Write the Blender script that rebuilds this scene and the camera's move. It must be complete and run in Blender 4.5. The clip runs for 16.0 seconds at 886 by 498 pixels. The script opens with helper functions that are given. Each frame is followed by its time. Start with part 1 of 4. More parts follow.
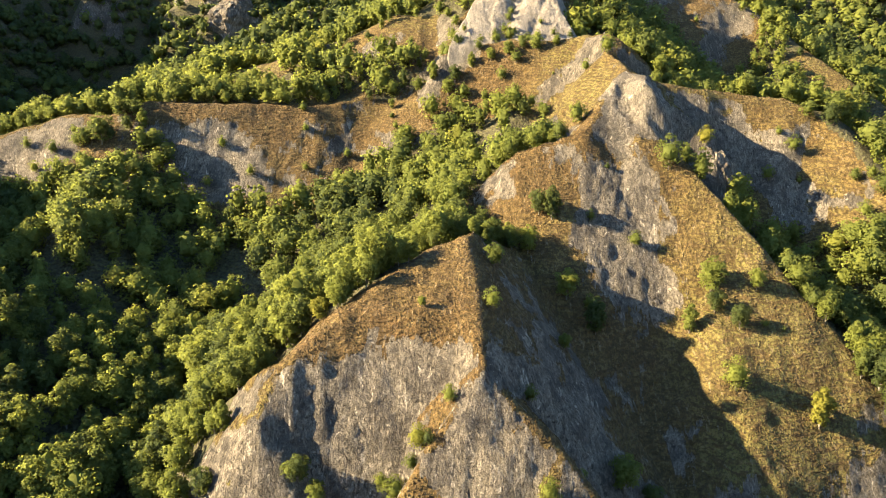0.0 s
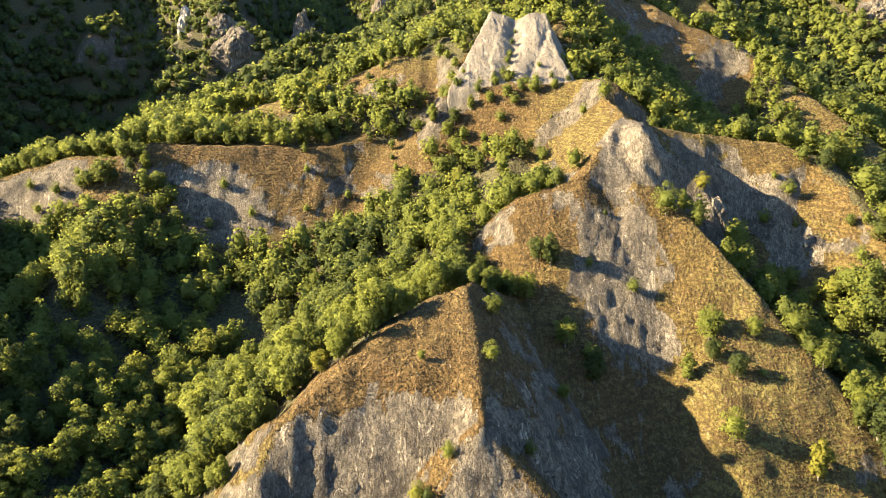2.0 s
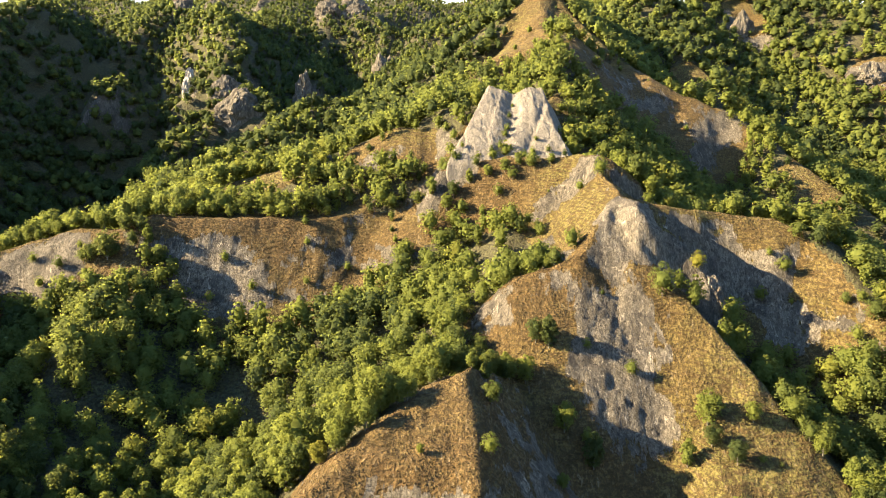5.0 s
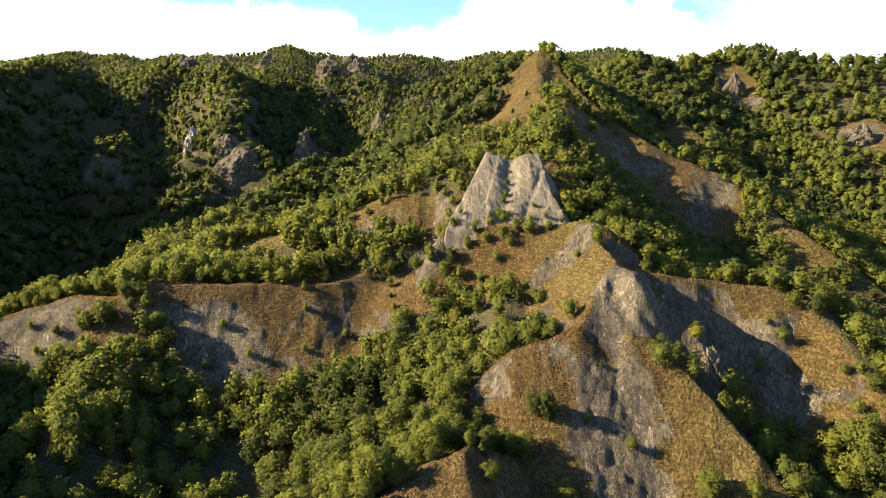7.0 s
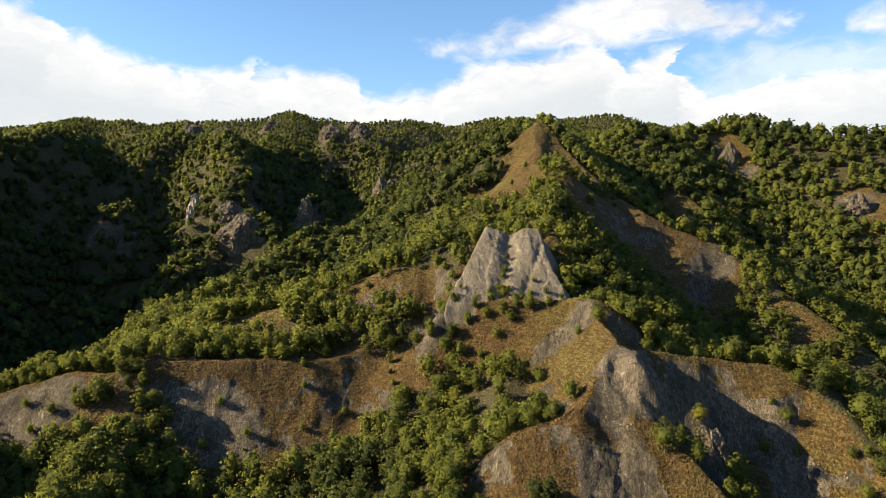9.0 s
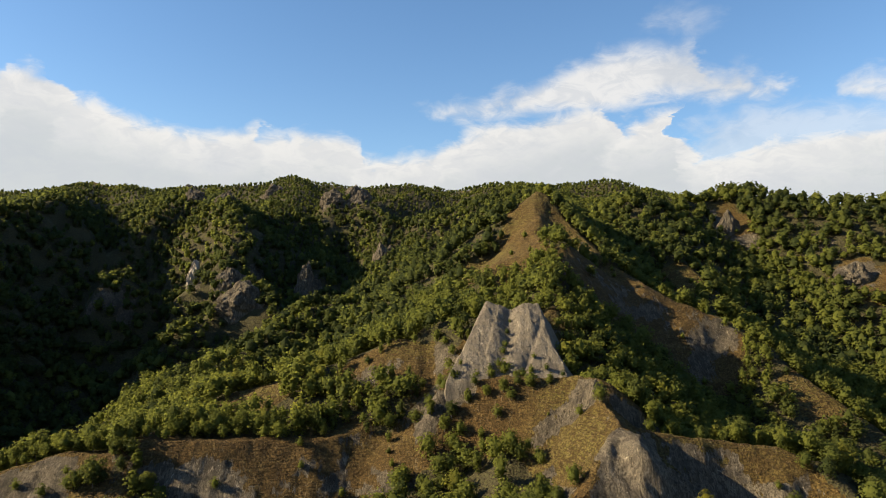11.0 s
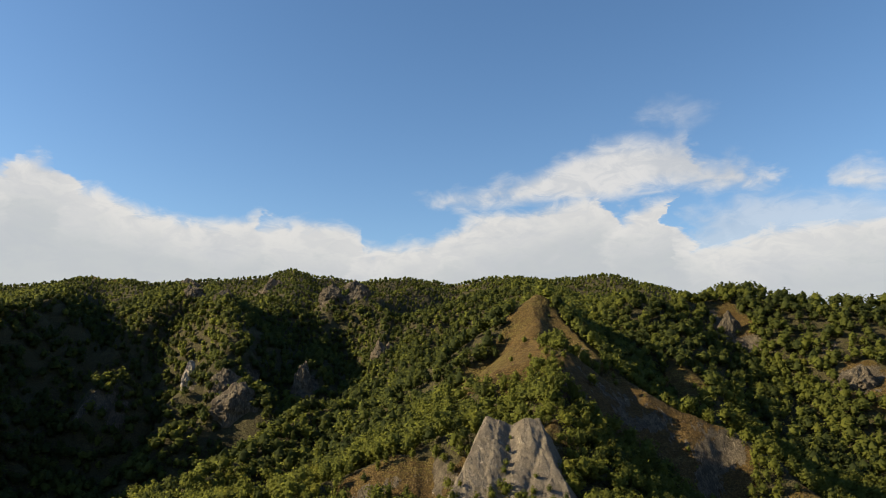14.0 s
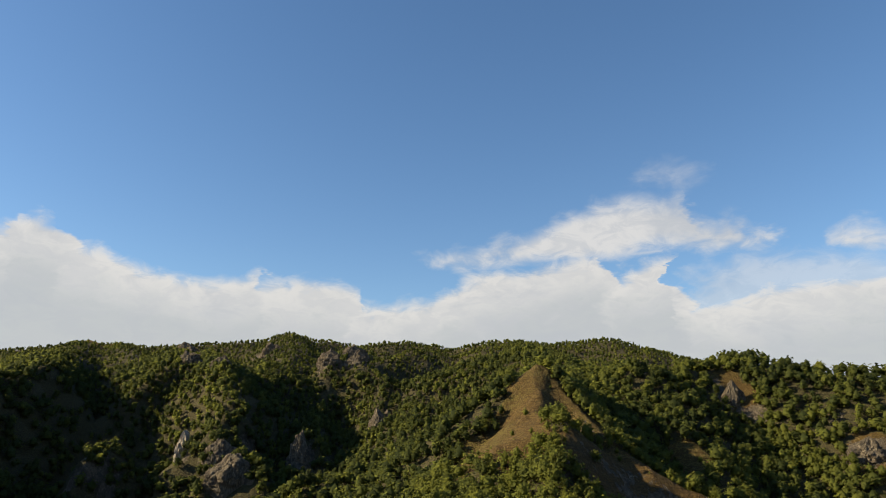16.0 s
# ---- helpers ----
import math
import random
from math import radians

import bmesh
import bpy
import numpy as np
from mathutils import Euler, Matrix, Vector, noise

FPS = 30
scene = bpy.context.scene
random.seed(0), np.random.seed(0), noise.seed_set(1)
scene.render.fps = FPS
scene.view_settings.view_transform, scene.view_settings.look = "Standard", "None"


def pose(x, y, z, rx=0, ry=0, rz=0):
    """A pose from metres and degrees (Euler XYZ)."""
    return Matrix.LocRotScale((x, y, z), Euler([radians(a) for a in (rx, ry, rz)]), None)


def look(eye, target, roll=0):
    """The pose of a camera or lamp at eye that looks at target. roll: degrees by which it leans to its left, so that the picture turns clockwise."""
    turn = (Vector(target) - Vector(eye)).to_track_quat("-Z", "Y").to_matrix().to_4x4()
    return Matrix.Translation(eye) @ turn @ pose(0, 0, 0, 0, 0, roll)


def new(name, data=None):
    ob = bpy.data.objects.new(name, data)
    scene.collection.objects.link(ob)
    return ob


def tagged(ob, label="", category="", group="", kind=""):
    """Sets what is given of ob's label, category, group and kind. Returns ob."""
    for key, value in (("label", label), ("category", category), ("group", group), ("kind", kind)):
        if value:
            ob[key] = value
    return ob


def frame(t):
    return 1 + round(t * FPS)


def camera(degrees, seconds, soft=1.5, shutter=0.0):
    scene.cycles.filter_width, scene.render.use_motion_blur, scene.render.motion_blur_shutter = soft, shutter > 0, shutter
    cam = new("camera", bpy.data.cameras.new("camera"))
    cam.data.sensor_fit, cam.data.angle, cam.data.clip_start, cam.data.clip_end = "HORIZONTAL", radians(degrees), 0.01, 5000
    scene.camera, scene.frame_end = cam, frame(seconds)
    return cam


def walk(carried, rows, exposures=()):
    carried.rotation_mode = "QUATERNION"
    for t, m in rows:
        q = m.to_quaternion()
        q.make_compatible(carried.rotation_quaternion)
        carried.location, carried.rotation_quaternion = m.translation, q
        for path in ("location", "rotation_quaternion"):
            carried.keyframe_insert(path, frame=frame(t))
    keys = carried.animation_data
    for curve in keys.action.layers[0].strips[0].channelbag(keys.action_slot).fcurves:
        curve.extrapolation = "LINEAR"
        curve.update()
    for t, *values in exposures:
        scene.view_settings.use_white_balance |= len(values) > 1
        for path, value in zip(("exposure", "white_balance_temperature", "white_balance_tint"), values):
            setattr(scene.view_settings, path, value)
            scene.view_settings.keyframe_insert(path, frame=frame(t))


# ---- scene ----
cam = camera(64.3, 16.0, soft=0.6)
METRES, EYE, TILT, LEAN, TURN = 60.0, 100.0, -15.6, 0.0, 0.0
ROWS = [
    (0.0, 0.0, 0.0, 0.0, 0.0, 0.0, -0.0),
    (0.5, 0.0012, -0.0083, 0.0293, 0.0, 0.47, -0.03),
    (1.0, -0.0005, -0.0167, 0.0594, -0.02, 0.93, -0.02),
    (1.5, -0.0001, -0.0251, 0.0889, -0.03, 1.41, -0.04),
    (2.0, -0.0005, -0.0334, 0.1184, -0.04, 1.9, -0.05),
    (2.5, 0.0002, -0.0412, 0.1485, -0.05, 2.4, -0.04),
    (3.0, -0.0014, -0.0496, 0.1774, -0.09, 2.97, -0.06),
    (3.5, -0.0005, -0.0579, 0.2067, -0.11, 3.55, -0.07),
    (4.0, -0.0001, -0.0656, 0.2367, -0.12, 4.19, -0.09),
    (6.5, -0.0037, -0.1058, 0.389, -0.25, 8.43, -0.14),
    (7.0, -0.0037, -0.1142, 0.4184, -0.31, 9.6, -0.15),
    (7.5, -0.0033, -0.122, 0.4471, -0.3, 10.8, -0.17),
    (8.0, -0.0038, -0.1299, 0.4762, -0.34, 11.97, -0.19),
    (8.5, -0.0022, -0.1379, 0.5055, -0.31, 13.15, -0.19),
    (9.0, -0.0022, -0.1467, 0.5348, -0.29, 14.37, -0.2),
    (11.5, 0.0001, -0.1887, 0.6823, -0.29, 20.38, -0.24),
    (12.0, 0.0005, -0.1989, 0.7142, -0.32, 21.54, -0.23),
    (12.5, -0.0, -0.2073, 0.7468, -0.34, 22.75, -0.24),
    (13.0, 0.0004, -0.2164, 0.7792, -0.35, 23.98, -0.24),
    (13.5, -0.0025, -0.2246, 0.8084, -0.38, 25.13, -0.23),
    (14.0, -0.0018, -0.2339, 0.8406, -0.37, 26.33, -0.24),
    (14.5, -0.0002, -0.2425, 0.8737, -0.37, 27.52, -0.24),
    (15.0, -0.0017, -0.2523, 0.9032, -0.39, 28.72, -0.25),
    (15.5, -0.0033, -0.2616, 0.9308, -0.4, 29.95, -0.26),
    (16.0, -0.0039, -0.2693, 0.9622, -0.43, 31.16, -0.26),
]
walk(cam, [(t, pose(0, 0, EYE, TILT, LEAN, TURN) @ pose(METRES * x, METRES * y, METRES * z, 90 + pitch, roll, yaw)) for t, x, y, z, yaw, pitch, roll in ROWS],
     exposures=[(0, 3.18), (4.2, 3.21), (7, 2.32), (9, 1.7), (12, 1.27), (16, 1.12)])

# ---- daylight ----
SUN_FROM = Vector((-1.0, -0.1, 0.52)).normalized()
sun = new("sun", bpy.data.lights.new("sun", "SUN"))
sun.data.energy, sun.data.angle, sun.data.color = 5.0, radians(0.55), (1.0, 0.8, 0.51)
sun.matrix_world = look((0, 0, 0), -SUN_FROM)


class Nodes:
    """Short hand for a node tree."""

    def __init__(self, tree):
        self.tree = tree
        tree.nodes.clear()

    def add(self, kind):
        return self.tree.nodes.new(kind)

    def put(self, socket, value):
        if isinstance(value, bpy.types.NodeSocket):
            self.tree.links.new(value, socket)
        elif value is not None:
            socket.default_value = value

    def math(self, op, a, b=None, c=None, clamp=False):
        n = self.add("ShaderNodeMath")
        n.operation, n.use_clamp = op, clamp
        for i, v in enumerate((a, b, c)):
            self.put(n.inputs[i], v)
        return n.outputs[0]

    def ramp(self, v, lo, hi, a=0.0, b=1.0):
        n = self.add("ShaderNodeMapRange")
        n.interpolation_type = "SMOOTHSTEP"
        for i, k in enumerate((v, lo, hi, a, b)):
            self.put(n.inputs[i], k)
        return n.outputs[0]

    def mix(self, f, a, b):
        n = self.add("ShaderNodeMix")
        n.data_type = "RGBA"
        for i, v in ((0, f), (6, a), (7, b)):
            self.put(n.inputs[i], v if isinstance(v, (bpy.types.NodeSocket, float, int)) else (*v, 1))
        return n.outputs[2]

    def noise(self, where, scale, detail=4.0, rough=0.55, warp=0.0):
        n = self.add("ShaderNodeTexNoise")
        self.put(n.inputs["Vector"], where)
        for key, v in (("Scale", scale), ("Detail", detail), ("Roughness", rough), ("Distortion", warp)):
            n.inputs[key].default_value = v
        return n.outputs[0]

    def stretch(self, where, scale, turn=(0, 0, 0)):
        n = self.add("ShaderNodeMapping")
        self.put(n.inputs["Vector"], where)
        n.inputs["Scale"].default_value, n.inputs["Rotation"].default_value = scale, turn
        return n.outputs[0]


# sky with a low bank of cloud and torn wisps above it
world = bpy.data.worlds.new("sky")
scene.world = world
world.use_nodes = True
w = Nodes(world.node_tree)
sky = w.add("ShaderNodeTexSky")
sky.sky_type, sky.sun_disc = "NISHITA", False
sky.sun_elevation, sky.sun_rotation = math.asin(SUN_FROM.z), math.atan2(SUN_FROM.x, SUN_FROM.y)
sky.air_density, sky.dust_density, sky.ozone_density = 1.0, 0.3, 2.5
deep = w.add("ShaderNodeHueSaturation")
deep.inputs["Saturation"].default_value = 1.12
w.put(deep.inputs["Color"], sky.outputs[0])
way = w.add("ShaderNodeTexCoord").outputs["Generated"]
split = w.add("ShaderNodeSeparateXYZ")
w.put(split.inputs[0], way)
az = w.math("MULTIPLY", w.math("ARCTAN2", split.outputs[0], split.outputs[1]), 57.2958)
el = w.math("MULTIPLY", w.math("ARCSINE", split.outputs[2]), 57.2958)
flat = w.add("ShaderNodeCombineXYZ")
w.put(flat.inputs[0], w.math("MULTIPLY", az, 0.1))
w.put(flat.inputs[1], w.math("MULTIPLY", el, 0.19))
billow = w.noise(flat.outputs[0], 1.1, 6.0, 0.55, 0.3)
fine = w.noise(flat.outputs[0], 4.5, 5.0, 0.6, 0.6)
ragged = w.math("ADD", w.math("MULTIPLY", w.math("SUBTRACT", billow, 0.5), 5.0), w.math("MULTIPLY", w.math("SUBTRACT", fine, 0.5), 3.0))
drift = w.math("ADD", az, w.math("MULTIPLY", w.math("SUBTRACT", w.noise(flat.outputs[0], 2.3, 4.0, 0.6), 0.5), 7.0))


def skyline(points):
    """Height in degrees over the bearing, through the points given."""
    ramp = w.add("ShaderNodeValToRGB")
    ramp.color_ramp.interpolation = "LINEAR"
    w.put(ramp.inputs[0], w.math("MULTIPLY_ADD", drift, 1 / 90, 0.5))
    while len(ramp.color_ramp.elements) < len(points):
        ramp.color_ramp.elements.new(0.5)
    for e, (a, h) in zip(ramp.color_ramp.elements, points):
        e.position, e.color = a / 90 + 0.5, (h / 40, h / 40, h / 40, 1)
    return w.math("MULTIPLY", ramp.outputs[0], 40.0)


def cloud(top, base, ragged, soft_top, soft_base):
    """Cloud between two heights, each with a torn edge."""
    up = w.ramp(w.math("ADD", w.math("SUBTRACT", skyline(top), el), ragged), -0.4 * soft_top, 0.6 * soft_top)
    if base is None:
        return up
    return w.math("MULTIPLY", up, w.ramp(w.math("ADD", w.math("SUBTRACT", el, skyline(base)), ragged), -0.4 * soft_base, 0.6 * soft_base))


BANK = [(-35.1, 14.17), (-32.8, 14.75), (-32.4, 15.49), (-30.6, 15.79), (-29.1, 15.34), (-28.3, 13.93), (-26.6, 13.82), (-24, 12.87), (-20.9, 12.44), (-17.7, 12.44), (-14.9, 12.99), (-14.4, 12.26), (-9.2, 12.48), (-7.1, 12.02), (-6.8, 11.03), (-4.1, 10.96), (-0.6, 11.47), (1.5, 12.63), (4.8, 13.53), (8.5, 14.23), (13.1, 14.5), (14.2, 12.58), (15.3, 13.19), (18.3, 14.24), (18.7, 12.33), (20.2, 10.29), (23.9, 10.9), (25.2, 11.35), (29, 11.57), (34.2, 11.7)]
WISP_TOP = [(-3, 13.6), (-0.8, 14.4), (1.5, 15), (3.4, 15.3), (4.8, 16.05), (8.6, 16.96), (12, 18.3), (16.1, 18.91), (19.9, 19.1), (21, 17.3), (22.1, 16.9), (23.4, 17.33), (24.8, 16.7), (26.2, 15.4), (28, 13.2), (29.2, 13.6), (30.5, 14.9), (32, 15.23), (33.9, 14.4), (38, 13.5)]
WISP_BASE = [(-3, 15.6), (-0.8, 14.6), (1.5, 14.2), (3.4, 14.18), (8.5, 14.5), (13.2, 14.77), (16.3, 15.3), (19.4, 14.9), (22.7, 14.4), (25.3, 14.4), (26.5, 14.8), (28, 16.4), (29.2, 15.6), (30.5, 14.1), (32.4, 13.4), (35, 13.2), (38, 14.5)]
VEIL_TOP = [(17, 8), (20, 12.4), (24, 14.2), (29, 13.7), (36, 13)]
puff = w.math("MULTIPLY", ragged, 0.55)
bank = cloud(BANK, None, w.math("MULTIPLY", ragged, 0.6), 1.5, 1.0)
wisp = w.math("MULTIPLY", cloud(WISP_TOP, WISP_BASE, puff, 2.4, 1.6), 0.92)
veil = w.math("MULTIPLY", cloud(VEIL_TOP, None, ragged, 3.0, 1.0), 0.5)
thin = w.math("MULTIPLY", cloud([(5, 13.6), (7.6, 14.4), (17.2, 14.95), (19, 14.2)], [(5, 15.2), (7.6, 14.4), (17.2, 14.7), (19, 15.4)], w.math("MULTIPLY", puff, 0.15), 0.5, 0.4), 0.6)
tip = w.math("MULTIPLY", cloud([(14, 18), (16.4, 20.5), (18, 21.2), (20, 21), (22, 20.4), (25, 18)], [(14, 21), (16.4, 20.7), (18, 19.8), (20, 19.3), (22, 20.2), (25, 22)], puff, 2.6, 2.6), 0.4)
cover = w.math("MAXIMUM", w.math("MAXIMUM", bank, wisp), w.math("MAXIMUM", w.math("MAXIMUM", veil, thin), tip))
# the bank is bright along its crest and greyer low down and in its folds
below = w.math("SUBTRACT", w.math("ADD", skyline(BANK), w.math("MULTIPLY", ragged, 1.6)), el)
tint = w.mix(w.ramp(below, 0.4, 5.0), (5.15, 4.97, 4.7), (3.65, 3.75, 3.75))
tint = w.mix(w.ramp(billow, 0.5, 0.36, 0.0, 0.5), tint, (3.3, 3.45, 3.65))
tint = w.mix(w.ramp(fine, 0.58, 0.4, 0.0, 0.4), tint, (3.4, 3.5, 3.65))
back = w.add("ShaderNodeBackground")
w.put(back.inputs[0], w.mix(w.math("MULTIPLY", cover, 0.95), deep.outputs[0], tint))
back.inputs["Strength"].default_value = 0.0697
w.put(w.add("ShaderNodeOutputWorld").inputs[0], back.outputs[0])

# ---- materials ----
def material(name):
    m = bpy.data.materials.new(name)
    m.use_nodes = True
    n = Nodes(m.node_tree)
    shader = n.add("ShaderNodeBsdfPrincipled")
    n.put(n.add("ShaderNodeOutputMaterial").inputs[0], shader.outputs[0])
    shader.inputs["Specular IOR Level"].default_value = 0.15
    return m, n, shader


def field(n, name):
    a = n.add("ShaderNodeAttribute")
    a.attribute_name = name
    return a.outputs["Fac"]


GROUND, n, shader = material("mountain_ground")
at = n.add("ShaderNodeTexCoord").outputs["Object"]
wide, patch, tuft, grit = n.noise(at, 0.022, 3.0), n.noise(at, 0.11, 5.0), n.noise(at, 0.95, 3.0, 0.6), n.noise(at, 5.0, 3.0, 0.7)
grass = n.mix(n.ramp(patch, 0.32, 0.68), (0.106, 0.068, 0.022), (0.118, 0.086, 0.026))
grass = n.mix(n.ramp(wide, 0.42, 0.62), grass, (0.108, 0.09, 0.024))
grass = n.mix(n.math("MULTIPLY", field(n, "heath_and_shade"), 0.7), grass, (0.092, 0.053, 0.02))
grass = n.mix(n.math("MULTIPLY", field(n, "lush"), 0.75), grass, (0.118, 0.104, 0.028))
terrace = n.noise(n.stretch(at, (0.2, 0.2, 1.3)), 1.0, 3.0, 0.6, 0.5)
mound = n.noise(at, 0.3, 6.0, 0.7)
rill = n.noise(n.stretch(at, (1.2, 0.25, 0.2), (0, 0, -0.35)), 1.0, 4.0, 0.6, 0.7)
speck = n.noise(at, 1.7, 3.0, 0.65)
for value, lo, hi, much, paint in (
        (mound, 0.5, 0.6, 0.75, (0.062, 0.038, 0.013)), (mound, 0.46, 0.36, 0.5, (0.145, 0.105, 0.04)), (terrace, 0.52, 0.59, 0.8, (0.062, 0.038, 0.014)), (rill, 0.54, 0.63, 0.65, (0.05, 0.032, 0.012)),
        (rill, 0.41, 0.32, 0.6, (0.19, 0.148, 0.088)), (tuft, 0.5, 0.42, 0.7, (0.042, 0.029, 0.011)), (tuft, 0.57, 0.66, 0.45, (0.17, 0.122, 0.05)), (speck, 0.46, 0.39, 0.55, (0.036, 0.026, 0.01))):
    grass = n.mix(n.ramp(value, lo, hi, 0.0, much), grass, paint)


def rock_colour(n, at):
    """Grey to buff rock with bedding streaks, stains and pale scars; also a height for its relief."""
    streak = n.noise(n.stretch(at, (1.1, 1.1, 0.2), (0.15, 0.45, 0)), 1.0, 6.0, 0.62, 0.8)
    stain = n.noise(n.stretch(at, (0.16, 0.16, 0.07)), 1.0, 6.0, 0.65)
    crack = n.noise(n.stretch(at, (0.8, 0.8, 0.3), (0.3, 0.6, 0.2)), 1.0, 5.0, 0.65, 1.5)
    wobble = n.add("ShaderNodeVectorMath")
    wobble.operation = "ADD"
    n.put(wobble.inputs[0], n.stretch(at, (0.3, 0.3, 0.6), (0.2, 0.5, 0.3)))
    shift = n.add("ShaderNodeTexNoise")
    n.put(shift.inputs["Vector"], at)
    shift.inputs["Scale"].default_value, shift.inputs["Detail"].default_value = 0.5, 3.0
    n.put(wobble.inputs[1], shift.outputs["Color"])
    block = n.add("ShaderNodeTexVoronoi")
    joint = n.add("ShaderNodeTexVoronoi")
    joint.feature = "DISTANCE_TO_EDGE"
    n.put(block.inputs["Vector"], wobble.outputs[0])
    n.put(joint.inputs["Vector"], wobble.outputs[0])
    cell = n.add("ShaderNodeSeparateColor")
    n.put(cell.inputs[0], block.outputs["Color"])
    gap = n.ramp(joint.outputs["Distance"], 0.0, 0.07)
    line = n.noise(n.stretch(at, (1.9, 0.7, 0.16), (0.15, 0.35, -0.35)), 1.0, 5.0, 0.62, 0.6)
    scar = n.noise(n.stretch(at, (0.5, 0.3, 0.12), (0.1, 0.6, -0.35)), 1.0, 6.0, 0.65, 0.9)
    lichen = n.noise(at, 0.28, 5.0, 0.65)
    speck = n.noise(at, 1.6, 5.0, 0.75)
    stone = n.mix(n.ramp(streak, 0.38, 0.62), (0.085, 0.072, 0.053), (0.175, 0.149, 0.109))
    stone = n.mix(n.math("MULTIPLY", cell.outputs[0], 0.3), stone, (0.188, 0.158, 0.112))
    for value, lo, hi, much, paint in (
            (stain, 0.47, 0.58, 0.8, (0.066, 0.057, 0.045)), (lichen, 0.55, 0.66, 0.55, (0.225, 0.19, 0.135)), (line, 0.46, 0.38, 0.6, (0.055, 0.047, 0.037)), (line, 0.57, 0.68, 0.4, (0.26, 0.22, 0.16)),
            (scar, 0.6, 0.68, 0.8, (0.36, 0.31, 0.23)), (scar, 0.38, 0.3, 0.7, (0.055, 0.046, 0.034)), (crack, 0.42, 0.36, 0.85, (0.038, 0.032, 0.024)), (gap, 0.6, 0.0, 0.7, (0.04, 0.034, 0.026)),
            (speck, 0.46, 0.38, 0.35, (0.065, 0.054, 0.04)), (speck, 0.58, 0.66, 0.35, (0.25, 0.212, 0.153))):
        stone = n.mix(n.ramp(value, lo, hi, 0.0, much), stone, paint)
    blocks = n.math("ADD", n.math("MULTIPLY", cell.outputs[1], 0.8), n.math("MULTIPLY", gap, 0.5))
    return stone, n.math("ADD", blocks, n.math("ADD", n.math("ADD", n.math("MULTIPLY", streak, 0.7), n.math("MULTIPLY", line, 0.45)), n.math("MULTIPLY", n.ramp(crack, 0.34, 0.5), 0.5)))


stone, relief = rock_colour(n, at)
light = n.add("ShaderNodeVectorMath")
light.operation = "MULTIPLY"
n.put(light.inputs[0], stone)
light.inputs[1].default_value = (1.5, 1.5, 1.5)
stone = n.mix(field(n, "pale"), stone, light.outputs[0])
soil = n.mix(n.ramp(tuft, 0.3, 0.7), (0.035, 0.03, 0.018), (0.075, 0.07, 0.03))
edge = n.math("ADD", field(n, "rock"), n.math("MULTIPLY", n.math("SUBTRACT", n.mix(0.5, n.noise(at, 0.26, 7.0, 0.7), n.noise(n.stretch(at, (0.7, 0.2, 0.14), (0, 0, -0.35)), 1.0, 6.0, 0.68, 0.5)), 0.5), 3.4))
bare = n.ramp(edge, 0.44, 0.56)
colour = n.mix(n.ramp(n.math("ADD", field(n, "wood"), n.math("MULTIPLY", n.math("SUBTRACT", patch, 0.5), 0.8)), 0.4, 0.6), grass, soil)
colour = n.mix(bare, colour, stone)
n.put(shader.inputs["Base Color"], colour)
shader.inputs["Roughness"].default_value = 0.95
bump = n.add("ShaderNodeBump")
bump.inputs["Strength"].default_value, bump.inputs["Distance"].default_value = 1.0, 1.1
low = n.math("ADD", n.math("MULTIPLY", tuft, 1.6), n.math("ADD", n.math("MULTIPLY", terrace, 1.6), n.math("MULTIPLY", grit, 0.3)))
height = n.add("ShaderNodeMix")
for i, v in ((0, bare), (2, low), (3, relief)):
    n.put(height.inputs[i], v)
n.put(bump.inputs["Height"], height.outputs[0])
n.put(shader.inputs["Normal"], bump.outputs[0])


